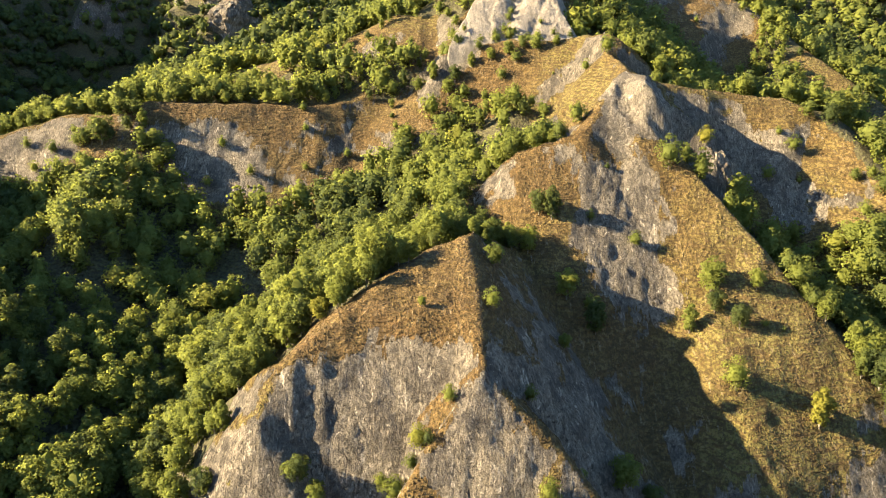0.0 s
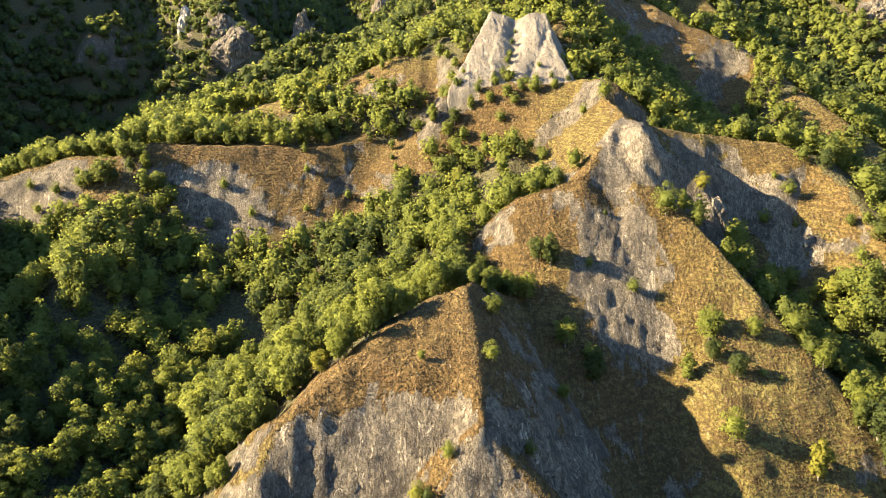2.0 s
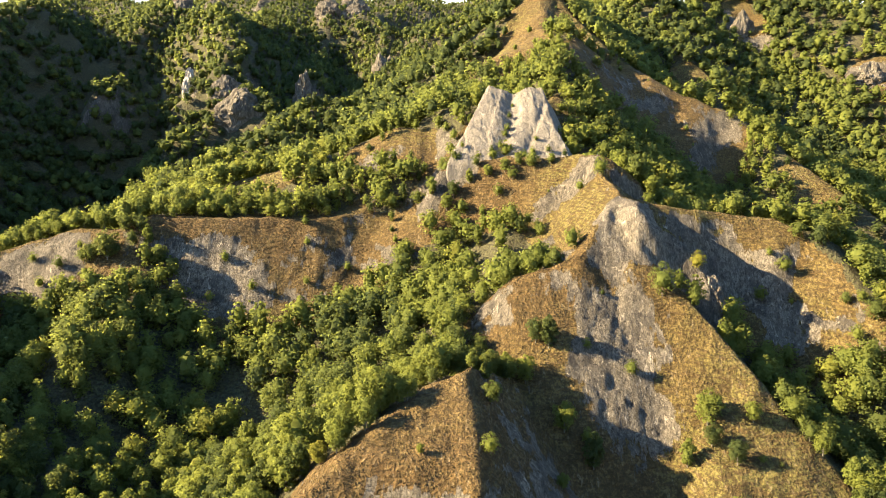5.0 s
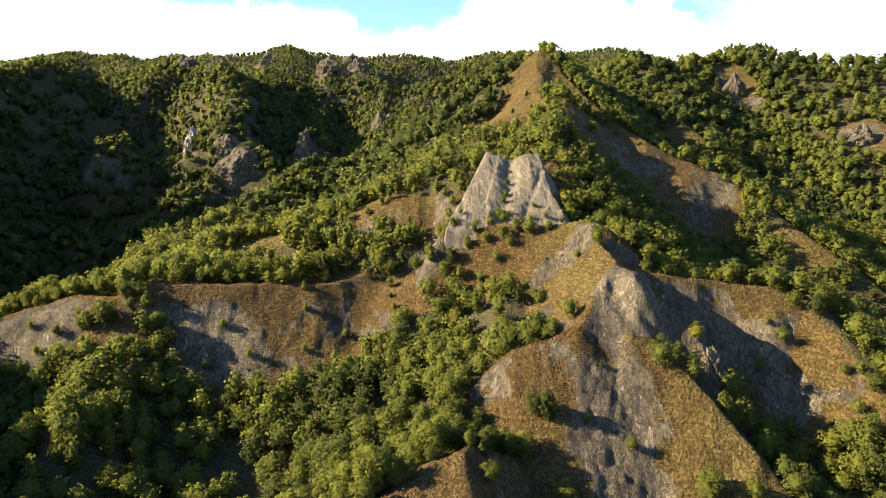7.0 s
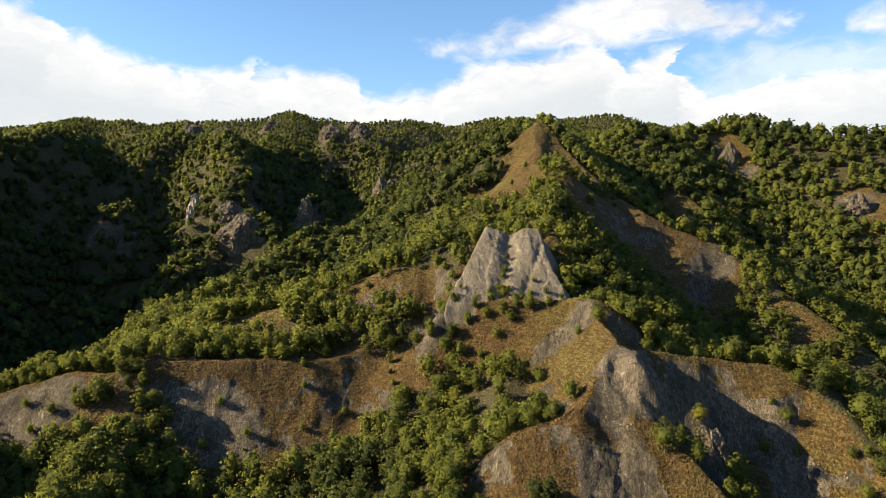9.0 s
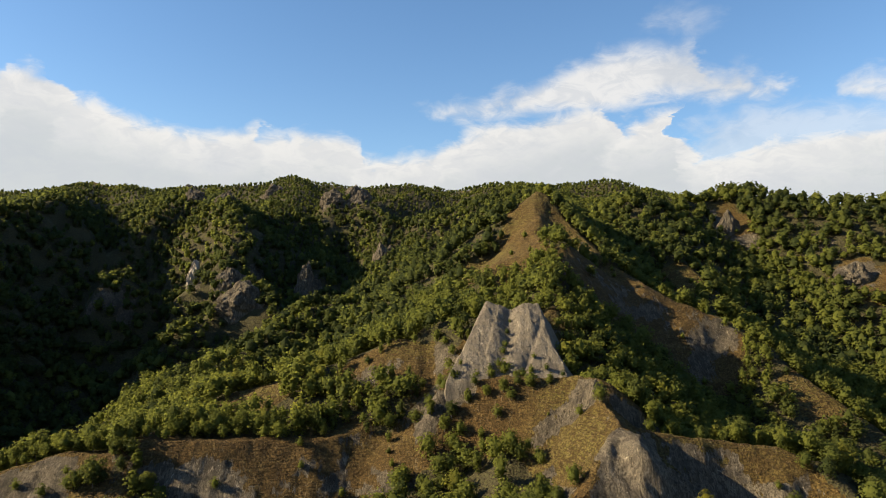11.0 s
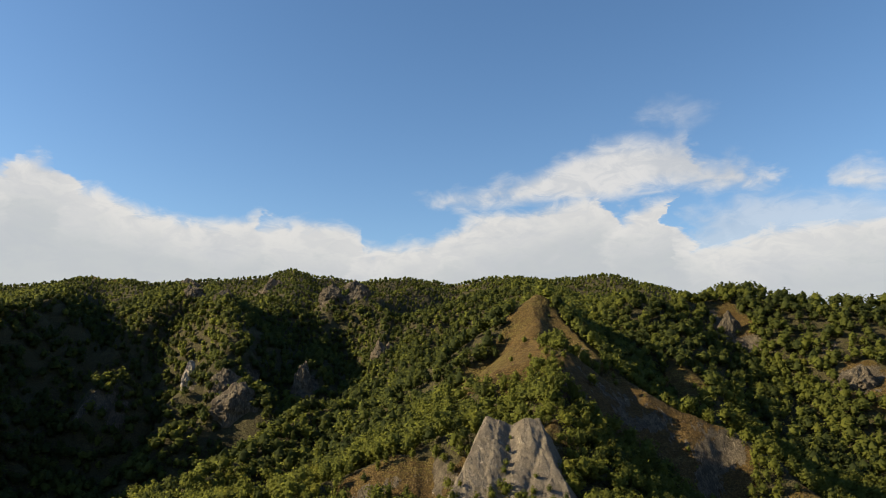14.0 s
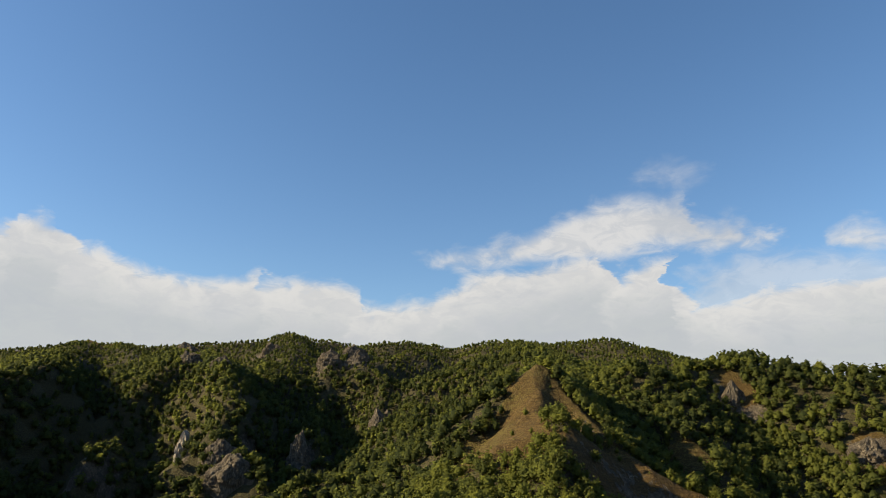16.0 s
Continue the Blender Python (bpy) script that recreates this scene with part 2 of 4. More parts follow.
def leaf_material(name, tone_of):
    """Leaves that let some light through; tone_of gives a number from 0 to 1 that differs from tree to tree."""
    m, n, shader = material(name)
    tone = tone_of(n)
    leaf = n.add("ShaderNodeNewGeometry").outputs["Random Per Island"]
    # low tones are darker and bluer; distant woods use them for haze
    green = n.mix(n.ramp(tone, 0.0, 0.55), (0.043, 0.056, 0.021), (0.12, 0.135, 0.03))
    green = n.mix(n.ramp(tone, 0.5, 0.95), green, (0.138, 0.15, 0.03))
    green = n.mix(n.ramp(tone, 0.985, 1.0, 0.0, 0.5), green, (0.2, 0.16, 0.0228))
    green = n.mix(n.ramp(leaf, 0.6, 0.0, 0.0, 0.22), green, (0.025, 0.038, 0.009))
    green = n.mix(n.ramp(leaf, 0.5, 1.0, 0.0, 0.2), green, (0.15, 0.18, 0.034))
    clump = n.noise(n.add("ShaderNodeNewGeometry").outputs["Position"], 0.9, 4.0, 0.75)
    green = n.mix(n.ramp(clump, 0.52, 0.38, 0.0, 0.2), green, (0.02, 0.03, 0.009))
    green = n.mix(n.ramp(clump, 0.55, 0.68, 0.0, 0.15), green, (0.16, 0.19, 0.04))
    n.put(shader.inputs["Base Color"], green)
    shader.inputs["Roughness"].default_value = 0.75
    shader.inputs["Specular IOR Level"].default_value = 0.06
    faced = n.add("ShaderNodeAttribute")
    faced.attribute_name = "faced"
    turned = n.add("ShaderNodeVectorTransform")
    turned.vector_type, turned.convert_from, turned.convert_to = "NORMAL", "OBJECT", "WORLD"
    n.put(turned.inputs[0], faced.outputs["Vector"])
    thin = n.add("ShaderNodeBsdfTranslucent")
    n.put(shader.inputs["Normal"], turned.outputs[0])
    n.put(thin.inputs[0], n.mix(0.4, green, (0.185, 0.2, 0.03)))
    both = n.add("ShaderNodeMixShader")
    both.inputs[0].default_value = 0.52
    n.put(both.inputs[1], shader.outputs[0])
    n.put(both.inputs[2], thin.outputs[0])
    for node in n.tree.nodes:
        if node.type == "OUTPUT_MATERIAL":
            n.put(node.inputs[0], both.outputs[0])
    return m


LEAF = leaf_material("leaves", lambda n: n.add("ShaderNodeObjectInfo").outputs["Random"])
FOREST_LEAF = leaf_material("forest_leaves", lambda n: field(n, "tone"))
BARK, n, shader = material("bark")
at = n.add("ShaderNodeTexCoord").outputs["Object"]
n.put(shader.inputs["Base Color"], n.mix(n.noise(n.stretch(at, (3, 3, 0.6)), 2.0), (0.09, 0.075, 0.055), (0.2, 0.18, 0.14)))
shader.inputs["Roughness"].default_value = 0.9
DRY, n, shader = material("dry_tussock")
at = n.add("ShaderNodeTexCoord").outputs["Object"]
dry = n.mix(n.ramp(n.noise(at, 0.11, 5.0), 0.32, 0.68), (0.09, 0.06, 0.022), (0.1, 0.075, 0.024))
n.put(shader.inputs["Base Color"], n.mix(n.add("ShaderNodeNewGeometry").outputs["Random Per Island"], dry, (0.042, 0.03, 0.011)))
shader.inputs["Roughness"].default_value = 0.95


def stone_material(name, paler):
    m, n, shader = material(name)
    stone, relief = rock_colour(n, n.add("ShaderNodeTexCoord").outputs["Object"])
    n.put(shader.inputs["Base Color"], n.mix(paler, stone, (0.42, 0.37, 0.3)))
    shader.inputs["Roughness"].default_value = 0.95
    bump = n.add("ShaderNodeBump")
    bump.inputs["Strength"].default_value, bump.inputs["Distance"].default_value = 0.8, 0.6
    n.put(bump.inputs["Height"], relief)
    n.put(shader.inputs["Normal"], bump.outputs[0])
    return m


STONE, CRAG_STONE, CREAM_STONE = stone_material("weathered_stone", 0.0), stone_material("pale_crag_stone", 0.2), stone_material("cream_stone", 0.8)
# ---- terrain shape ----
def lattice(ix, iy, seed):
    """Repeatable random numbers from 0 to 1 at whole places."""
    n = (ix.astype(np.int64) * 374761393 + iy.astype(np.int64) * 668265263 + seed * 1274126177) & 0xFFFFFFFF
    n = ((n ^ (n >> 13)) * 1274126177) & 0xFFFFFFFF
    return ((n ^ (n >> 16)) & 0xFFFF) / 65535.0


def value_noise(x, y, seed):
    """Smooth noise from -1 to 1, one cell a metre."""
    ix, iy = np.floor(x), np.floor(y)
    fx, fy = x - ix, y - iy
    fx, fy = fx * fx * fx * (fx * (fx * 6 - 15) + 10), fy * fy * fy * (fy * (fy * 6 - 15) + 10)
    a, b = lattice(ix, iy, seed), lattice(ix + 1, iy, seed)
    c, d = lattice(ix, iy + 1, seed), lattice(ix + 1, iy + 1, seed)
    return 2 * ((a * (1 - fx) + b * fx) * (1 - fy) + (c * (1 - fx) + d * fx) * fy) - 1


def fractal(x, y, size, octaves, seed, ridged=False):
    total, amount, norm = np.zeros_like(x), 1.0, 0.0
    for k in range(octaves):
        ca, sa = math.cos(0.7 * k + seed), math.sin(0.7 * k + seed)
        n = value_noise((x * ca - y * sa) / size, (x * sa + y * ca) / size, seed + 17 * k)
        total += amount * (1 - 2 * np.abs(n) if ridged else n)
        norm += amount
        amount, size = amount * 0.5, size * 0.47
    return total / norm - (0.33 if ridged else 0)


def smooth(a, b, v):
    t = np.clip((v - a) / (b - a), 0, 1)
    return t * t * (3 - 2 * t)


def higher(a, b, k):
    """The higher of two surfaces, with the crease between them rounded over k metres."""
    m = np.clip(0.5 + 0.5 * (a - b) / k, 0, 1)
    return a * m + b * (1 - m) + k * m * (1 - m)


RIDGES = []


def ridge(crest, left=(1e9, 0.5, 250), right=(1e9, 0.5, 250), blend=5.0, top=1.5):
    """A crest line of (x, y, z, slope to its left, slope to its right). left, right: how far the steep face drops, the slope below it, and how far out it reaches."""
    RIDGES.append((crest, left, right, blend, top))


def ridge_height(x, y, crest, left, right, top):
    total, weight = np.zeros_like(x), np.zeros_like(x)
    for p, q in zip(crest[:-1], crest[1:]):
        dx, dy = q[0] - p[0], q[1] - p[1]
        length = math.hypot(dx, dy)
        s = np.clip(((x - p[0]) * dx + (y - p[1]) * dy) / length ** 2, 0, 1)
        ox, oy = x - p[0] - s * dx, y - p[1] - s * dy
        d = np.hypot(ox, oy)
        side = smooth(-1, 1, (dx * oy - dy * ox) / length / np.maximum(d, 1e-6))
        d1 = np.sqrt(d * d + top * top) - top
        drops = []
        for k, (face, below, reach) in ((3, left), (4, right)):
            slope = p[k] + s * (q[k] - p[k])
            drops.append(np.where(d1 * slope < face, d1 * slope, face + (d1 - face / slope) * below) + 1.6 * np.maximum(d1 - reach, 0))
        w = (d + 0.5) ** -10.0
        total += w * (p[2] + s * (q[2] - p[2]) - side * drops[0] - (1 - side) * drops[1])
        weight += w
    return total / weight


# front spur with its bare summit, and the shoulder that runs down to its left
ridge([(11, 110, -6, 1.2, 1.1), (10, 121, 11, 1.6, 1.3), (9.5, 129, 23, 1.7, 1.3), (9, 136, 35.5, 1.5, 1.1), (8.5, 148, 42.5, 0.4, 0.95),
       (7.5, 165, 48.5, 0.15, 0.95), (6, 180, 53.5, 0.4, 1.0), (1, 198, 46, 0.5, 0.8), (-1, 215, 46, 0.5, 0.6), (6, 235, 54, 0.5, 0.4), (16, 252, 62, 0.5, 0.4), (30, 280, 80, 0.5, 0.4)], blend=2.5, top=1.0)
ridge([(-1, 178, 50, 1.0, 0.6), (-8, 170, 48.5, 0.7, 0.6), (-21.7, 151, 43.5, 0.95, 0.6), (-34.6, 140, 35.5, 1.2, 0.8), (-40, 131, 27.5, 1.3, 0.9), (-46, 121, 10, 1.3, 0.9)], left=(1e9, 0.5, 28), right=(1e9, 0.5, 60), blend=3.0, top=2.0)
ridge([(9, 136, 35.5, 0.9, 1.6), (5, 131.5, 31.5, 0.9, 2.0), (-0.5, 126.5, 25.5, 0.9, 2.2), (-5, 122, 20, 0.9, 2.2), (-10, 117, 14, 0.9, 2.0), (-16, 110, 3, 0.9, 1.8)], left=(1e9, 0.5, 18), right=(1e9, 0.5, 20), blend=1.0, top=0.6)
ridge([(9, 136, 35.5, 1.2, 0.9), (18, 131, 28, 1.4, 0.9), (25, 127, 21.5, 1.4, 0.9), (31, 123, 14, 1.3, 0.9), (38, 117, 2, 1.2, 0.9)], left=(1e9, 0.5, 20), right=(1e9, 0.5, 14), blend=1.5, top=1.5)
# central rocky peak and its crest up to the crag
ridge([(8, 228, 54, 0.4, 0.6), (14, 229, 60.5, 0.4, 0.8), (23, 229, 69.5, 0.5, 0.85), (35, 229, 72, 0.5, 0.95), (47, 231, 76, 0.6, 1.15), (57, 244, 88, 0.8, 1.15), (64, 254, 94.5, 0.8, 1.1), (64, 270, 98, 0.8, 0.9), (62, 276, 101, 1.1, 0.8), (64, 284, 107.5, 1.6, 0.8), (57, 298, 106.5, 1.0, 0.7),
       (44, 305, 104.5, 0.95, 0.6), (28, 309, 105, 1.3, 0.6), (8, 311, 101.5, 1.6, 1.2), (0, 309, 99.5, 1.9, 1.6)], blend=2.0, top=0.8)
ridge([(64, 258, 94, 0.9, 0.9), (67, 247, 92.5, 1.0, 0.9), (67, 240, 91, 1.6, 1.3), (65.5, 235, 80, 1.6, 1.4), (63, 231, 72, 1.2, 1.2)], left=(1e9, 0.5, 12), right=(1e9, 0.5, 12), blend=1.0, top=2.5)
ridge([(67, 246, 91.5, 1.8, 1.6), (80, 243, 82, 2.0, 1.5), (88, 237.5, 73.5, 2.2, 1.6), (91, 232.5, 66, 2.2, 1.6), (94, 229, 55, 1.8, 1.4), (99, 220, 42, 1.2, 1.2)], left=(1e9, 0.5, 30), right=(1e9, 0.5, 26), blend=1.5, top=1.5)
ridge([(55, 241, 83, 0.9, 0.9), (64, 232, 75, 1.2, 1.1), (77, 223, 66, 1.6, 1.0), (86, 211, 55, 1.4, 0.9), (94, 199, 44.5, 1.2, 0.8), (101, 191, 33, 1.1, 0.8), (109, 183, 23.5, 0.9, 0.7), (116, 171, 10, 0.9, 0.7), (123, 158, -4, 0.9, 0.7)], left=(28, 0.5, 250), blend=3.0, top=1.5)
ridge([(88, 199, 39.5, 0.7, 0.8), (78, 186, 29.5, 0.2, 0.85), (75, 168, 20.5, 0.14, 0.95), (78, 155, 9, 0.14, 1.0), (84, 140, -8, 0.3, 1.0)], blend=5.0, top=4.0)
# rounded ridge to the right of the peak
ridge([(64, 265, 95, 0.6, 1.3), (80, 268, 89, 0.6, 1.0), (92, 269.5, 87.5, 0.6, 1.5), (106, 271, 85.5, 0.6, 1.9), (127, 271, 84, 0.5, 0.85), (140, 267, 79.5, 0.5, 0.8), (146, 250, 70, 0.5, 0.8), (150, 228, 56, 0.5, 0.8), (157, 200, 34, 0.5, 0.7), (163, 172, 15, 0.5, 0.7)], right=(34, 0.6, 250), blend=2.5, top=2.0)
# left ridge with its long bare face
ridge([(4, 330, 104, 0.9, 0.5), (-3, 326, 97, 1.4, 0.3), (-16, 320, 86, 1.5, 0.15), (-28, 318, 84.5, 1.35, 0.1), (-40, 311, 80, 1.3, 0.05), (-54, 303, 78, 1.15, 0.05), (-79, 298.5, 79, 1.2, 0.05), (-104, 293, 80, 1.4, 0.05), (-120, 291, 81, 1.3, 0.1),
       (-134, 286, 76, 1.1, 0.1), (-151, 288, 75.5, 1.1, 0.1), (-166, 289, 72, 1.1, 0.2), (-192, 284, 64, 1.0, 0.3), (-222, 275, 52, 0.8, 0.4), (-270, 262, 40, 0.6, 0.4)], left=(40, 0.45, 250), blend=2.5, top=0.8)
# unseen hill off to the left, added to shade the ravine woods
ridge([(-225, 275, 60, 0.5, 0.6), (-200, 228, 77, 0.9, 0.6), (-186, 180, 73, 0.9, 0.6), (-182, 130, 52, 0.7, 0.6), (-182, 80, 24, 0.6, 0.6), (-180, 0, 0, 0.5, 0.5)], left=(40, 0.3, 120), blend=6.0, top=6.0)
# spur running down from the left ridge
ridge([(-124, 290, 77, 0.9, 0.6), (-119, 262, 53, 1.0, 0.6), (-124, 222, 42, 1.0, 0.5), (-130, 195, 20, 0.8, 0.5), (-124, 165, -6, 0.6, 0.5)], left=(1e9, 0.5, 50), blend=5.0, top=5.0)
# wooded shelf behind it
ridge([(16, 356, 128, 0.9, 0.4), (0, 363, 126.5, 0.9, 0.3), (-13, 357, 117, 0.9, 0.2), (-24, 361, 117.5, 0.9, 0.2), (-46, 361, 107, 0.75, 0.15), (-70, 357, 99, 0.6, 0.15), (-97, 355, 92.5, 0.5, 0.15), (-120, 390, 86, 0.35, 0.2), (-150, 410, 81, 0.5, 0.5), (-172, 412, 74, 0.7, 0.9), (-190, 408, 64, 0.8, 1.0), (-206, 405, 40, 0.9, 1.0), (-225, 400, 8, 0.9, 1.0)], left=(1e9, 0.5, 60), right=(1e9, 0.5, 120), blend=4.0, top=6.0)
ridge([(90, 660, 208, 0.5, 0.5), (40, 640, 180, 0.5, 0.6), (6, 620, 164, 0.55, 0.7), (-36, 600, 147, 0.55, 0.9), (-72, 562, 134, 0.6, 1.1), (-98, 545, 131, 0.55, 1.2), (-126, 490, 106, 0.4, 1.2), (-150, 440, 90, 0.4, 1.2), (-178, 428, 83, 0.6, 1.2), (-192, 420, 68, 0.8, 1.2), (-212, 424, 38, 0.9, 1.2), (-238, 430, -5, 0.9, 1.2)], left=(1e9, 0.5, 150), blend=6.0, top=5.0)
# ground under the crag
ridge([(4, 326, 100, 1.2, 0.8), (18, 336, 122, 1.0, 1.0), (30, 341, 126, 0.8, 1.0), (44, 345, 128, 0.8, 1.0), (56, 356, 131, 0.8, 1.0), (64, 372, 136, 0.8, 0.9), (62, 388, 147, 0.6, 0.8)], right=(30, 0.7, 40), left=(14, 0.5, 60), blend=2.5, top=1.0)
# the long spine up to the bare summit and beyond
ridge([(58, 366, 133, 0.8, 0.8), (62, 388, 147.5, 0.7, 0.88), (77, 446, 175, 0.5, 0.88), (67, 490, 183, 0.7, 0.8), (71, 530, 205, 1.0, 0.75), (75, 552, 220, 1.1, 0.85), (88, 570, 211, 0.9, 0.8), (100, 595, 205, 0.7, 0.5), (125, 690, 220, 0.6, 0.4), (147, 828, 252, 0.5, 0.4), (130, 1000, 290, 0.3, 0.3), (150, 1250, 335, 0.3, 0.3)], left=(60, 0.45, 220), blend=8.0, top=4.0)
ridge([(76, 552, 218, 0.8, 0.7), (87, 540, 207.5, 0.8, 0.75), (100, 505, 184, 0.6, 0.6), (104, 478, 172, 0.6, 0.6), (110, 456, 161, 0.6, 0.7), (125, 437, 147.5, 0.5, 0.8), (143, 429, 137, 0.5, 0.85), (169, 420, 126.5, 0.5, 0.75), (189, 381, 101, 0.6, 0.7), (207, 355, 82, 0.6, 0.7), (228, 325, 58, 0.6, 0.6)], right=(30, 0.5, 250), blend=5.0, top=3.0)
ridge([(120, 620, 200, 0.6, 0.7), (151, 601, 188, 0.6, 0.7), (178, 562, 172, 0.7, 0.7), (192, 535, 161, 0.8, 0.8), (194, 510, 143, 0.8, 0.8), (207, 485, 118, 0.8, 0.7), (230, 445, 90, 0.6, 0.6)], blend=8.0, top=5.0)
ridge([(66, 444, 169, 1.3, 1.3), (56, 441, 167, 0.6, 0.5), (35, 438, 160, 0.7, 0.4), (18, 450, 148, 0.7, 0.4), (0, 487, 133, 0.5, 0.4)], left=(1e9, 0.5, 60), right=(1e9, 0.5, 60), blend=4.0, top=5.0)
# right-hand mountain with its spurs
ridge([(140, 740, 226, 0.4, 0.5), (179, 648, 230, 0.5, 0.8), (215, 665, 224, 0.4, 0.8), (285, 692, 240, 0.4, 0.85), (360, 636, 224, 0.4, 0.8), (480, 600, 215, 0.4, 0.7), (650, 560, 215, 0.4, 0.5), (900, 500, 220, 0.4, 0.4)], right=(110, 0.5, 250), blend=10.0, top=6.0)
ridge([(285, 692, 239, 0.9, 0.9), (286, 646, 193, 0.9, 0.8), (300, 610, 174, 0.8, 0.9), (308, 575, 138, 0.9, 0.9), (326, 500, 88, 0.7, 0.7), (350, 400, 40, 0.6, 0.6)], blend=6.0, top=5.0)
ridge([(345, 628, 212, 0.9, 0.9), (330, 590, 185, 0.9, 0.9), (328, 566, 164, 1.0, 1.0), (331, 546, 143, 1.0, 1.0), (345, 490, 84, 0.8, 0.8)], left=(1e9, 0.5, 60), right=(1e9, 0.5, 60), blend=5.0, top=5.0)
ridge([(360, 636, 224, 0.8, 0.8), (372, 575, 180, 0.8, 0.8), (400, 510, 130, 0.7, 0.7), (430, 420, 80, 0.6, 0.6), (450, 300, 30, 0.6, 0.6)], blend=8.0, top=5.0)
ridge([(252, 700, 229, 0.8, 0.7), (257, 660, 216, 1.0, 0.8), (254, 615, 172, 0.8, 0.7), (256, 550, 138, 0.8, 0.7), (270, 490, 96, 0.7, 0.6)], blend=8.0, top=5.0)
# a tree-topped tower in the gorge
ridge([(-312, 668, 157, 2.6, 2.6), (-294, 672, 154, 2.6, 2.6)], left=(1e9, 0.5, 40), right=(1e9, 0.5, 40), blend=2.0, top=12.0)
# wooded knoll across the gorge, and the spurs behind it
ridge([(-330, 1020, 285, 0.5, 0.6), (-260, 841, 249, 0.7, 1.0), (-236, 790, 232, 0.8, 1.1), (-218, 745, 202, 0.9, 1.2), (-214, 708, 172, 1.0, 1.3), (-206, 676, 140, 1.0, 1.3), (-216, 648, 113, 1.0, 1.2), (-240, 622, 100, 1.0, 1.1), (-262, 598, 70, 0.9, 0.9), (-290, 560, 20, 0.8, 0.8)], blend=6.0, top=6.0)
ridge([(-214, 708, 172, 0.9, 0.9), (-190, 690, 156, 1.0, 1.2), (-166, 672, 140, 1.0, 1.3), (-140, 640, 100, 0.9, 1.0)], left=(1e9, 0.5, 60), right=(1e9, 0.5, 60), blend=4.0, top=5.0)
ridge([(-150, 1200, 320, 0.5, 0.6), (-157, 1030, 276, 0.7, 0.8), (-158, 935, 204, 0.7, 0.7), (-142, 765, 162, 0.7, 0.8), (-140, 700, 118, 0.6, 0.7)], blend=10.0, top=6.0)
ridge([(-20, 1200, 318, 0.5, 0.5), (-112, 1032, 275, 0.6, 0.7), (-77, 984, 247, 0.7, 0.7), (-74, 880, 180, 0.7, 0.7), (-60, 780, 140, 0.6, 0.6)], blend=10.0, top=6.0)
ridge([(90, 1200, 325, 0.5, 0.5), (35, 970, 250, 0.5, 0.5), (-20, 900, 206, 0.5, 0.5), (-30, 740, 160, 0.5, 0.5)], blend=12.0, top=8.0)
ridge([(-420, 1100, 300, 0.5, 0.5), (-333, 918, 267, 0.6, 0.7), (-352, 805, 214, 0.9, 1.2), (-366, 750, 150, 1.0, 1.2)], blend=6.0, top=6.0)
ridge([(-296, 1400, 366, 0.5, 0.5), (-262, 1268, 339, 0.5, 0.5), (-230, 1100, 290, 0.5, 0.5), (-231, 932, 246, 0.6, 0.6), (-215, 860, 205, 0.7, 0.7)], blend=8.0, top=8.0)
ridge([(-600, 1300, 335, 0.4, 0.4), (-497, 1142, 305, 0.5, 0.5), (-440, 1010, 262, 0.5, 0.5)], blend=10.0, top=10.0)
# dark wall of the gorge
ridge([(-620, 1250, 335, 0.6, 0.3), (-530, 1000, 280, 0.9, 0.3), (-455, 850, 246, 1.2, 0.3), (-426, 775, 247, 1.3, 0.4), (-434, 735, 228, 1.2, 0.3), (-432, 640, 205, 1.2, 0.3), (-425, 520, 188, 1.2, 0.3), (-410, 400, 140, 1.0, 0.3), (-400, 300, 90, 0.8, 0.3), (-390, 180, 40, 0.6, 0.3)], left=(130, 0.5, 250), blend=10.0, top=5.0)
# skyline
ridge([(-1700, 1100, 300, 0.3, 0.35), (-1000, 1250, 314, 0.3, 0.35), (-718, 1300, 324, 0.3, 0.35), (-480, 1330, 338, 0.3, 0.4), (-370, 1380, 352, 0.3, 0.4), (-296, 1400, 367, 0.3, 0.4), (-230, 1400, 358, 0.3, 0.4), (-165, 1400, 344, 0.3, 0.4), (-105, 1400, 356, 0.3, 0.4), (-50, 1400, 354, 0.3, 0.4),
       (25, 1350, 335, 0.3, 0.35), (70, 1340, 344, 0.3, 0.35), (150, 1320, 348, 0.3, 0.35), (220, 1280, 336, 0.3, 0.35), (290, 1230, 336, 0.3, 0.35)], blend=15.0, top=10.0)
ridge([(290, 1230, 334, 0.3, 0.35), (360, 1140, 306, 0.3, 0.4), (430, 1060, 262, 0.3, 0.4), (700, 950, 190, 0.3, 0.35), (1200, 800, 200, 0.3, 0.35), (1800, 600, 260, 0.3, 0.35)], blend=15.0, top=10.0)
# hills behind the camera
ridge([(-1500, -700, 250, 0.3, 0.3), (-500, -900, 220, 0.3, 0.3), (400, -850, 240, 0.3, 0.3), (1500, -600, 260, 0.3, 0.3)], blend=20.0, top=20.0)


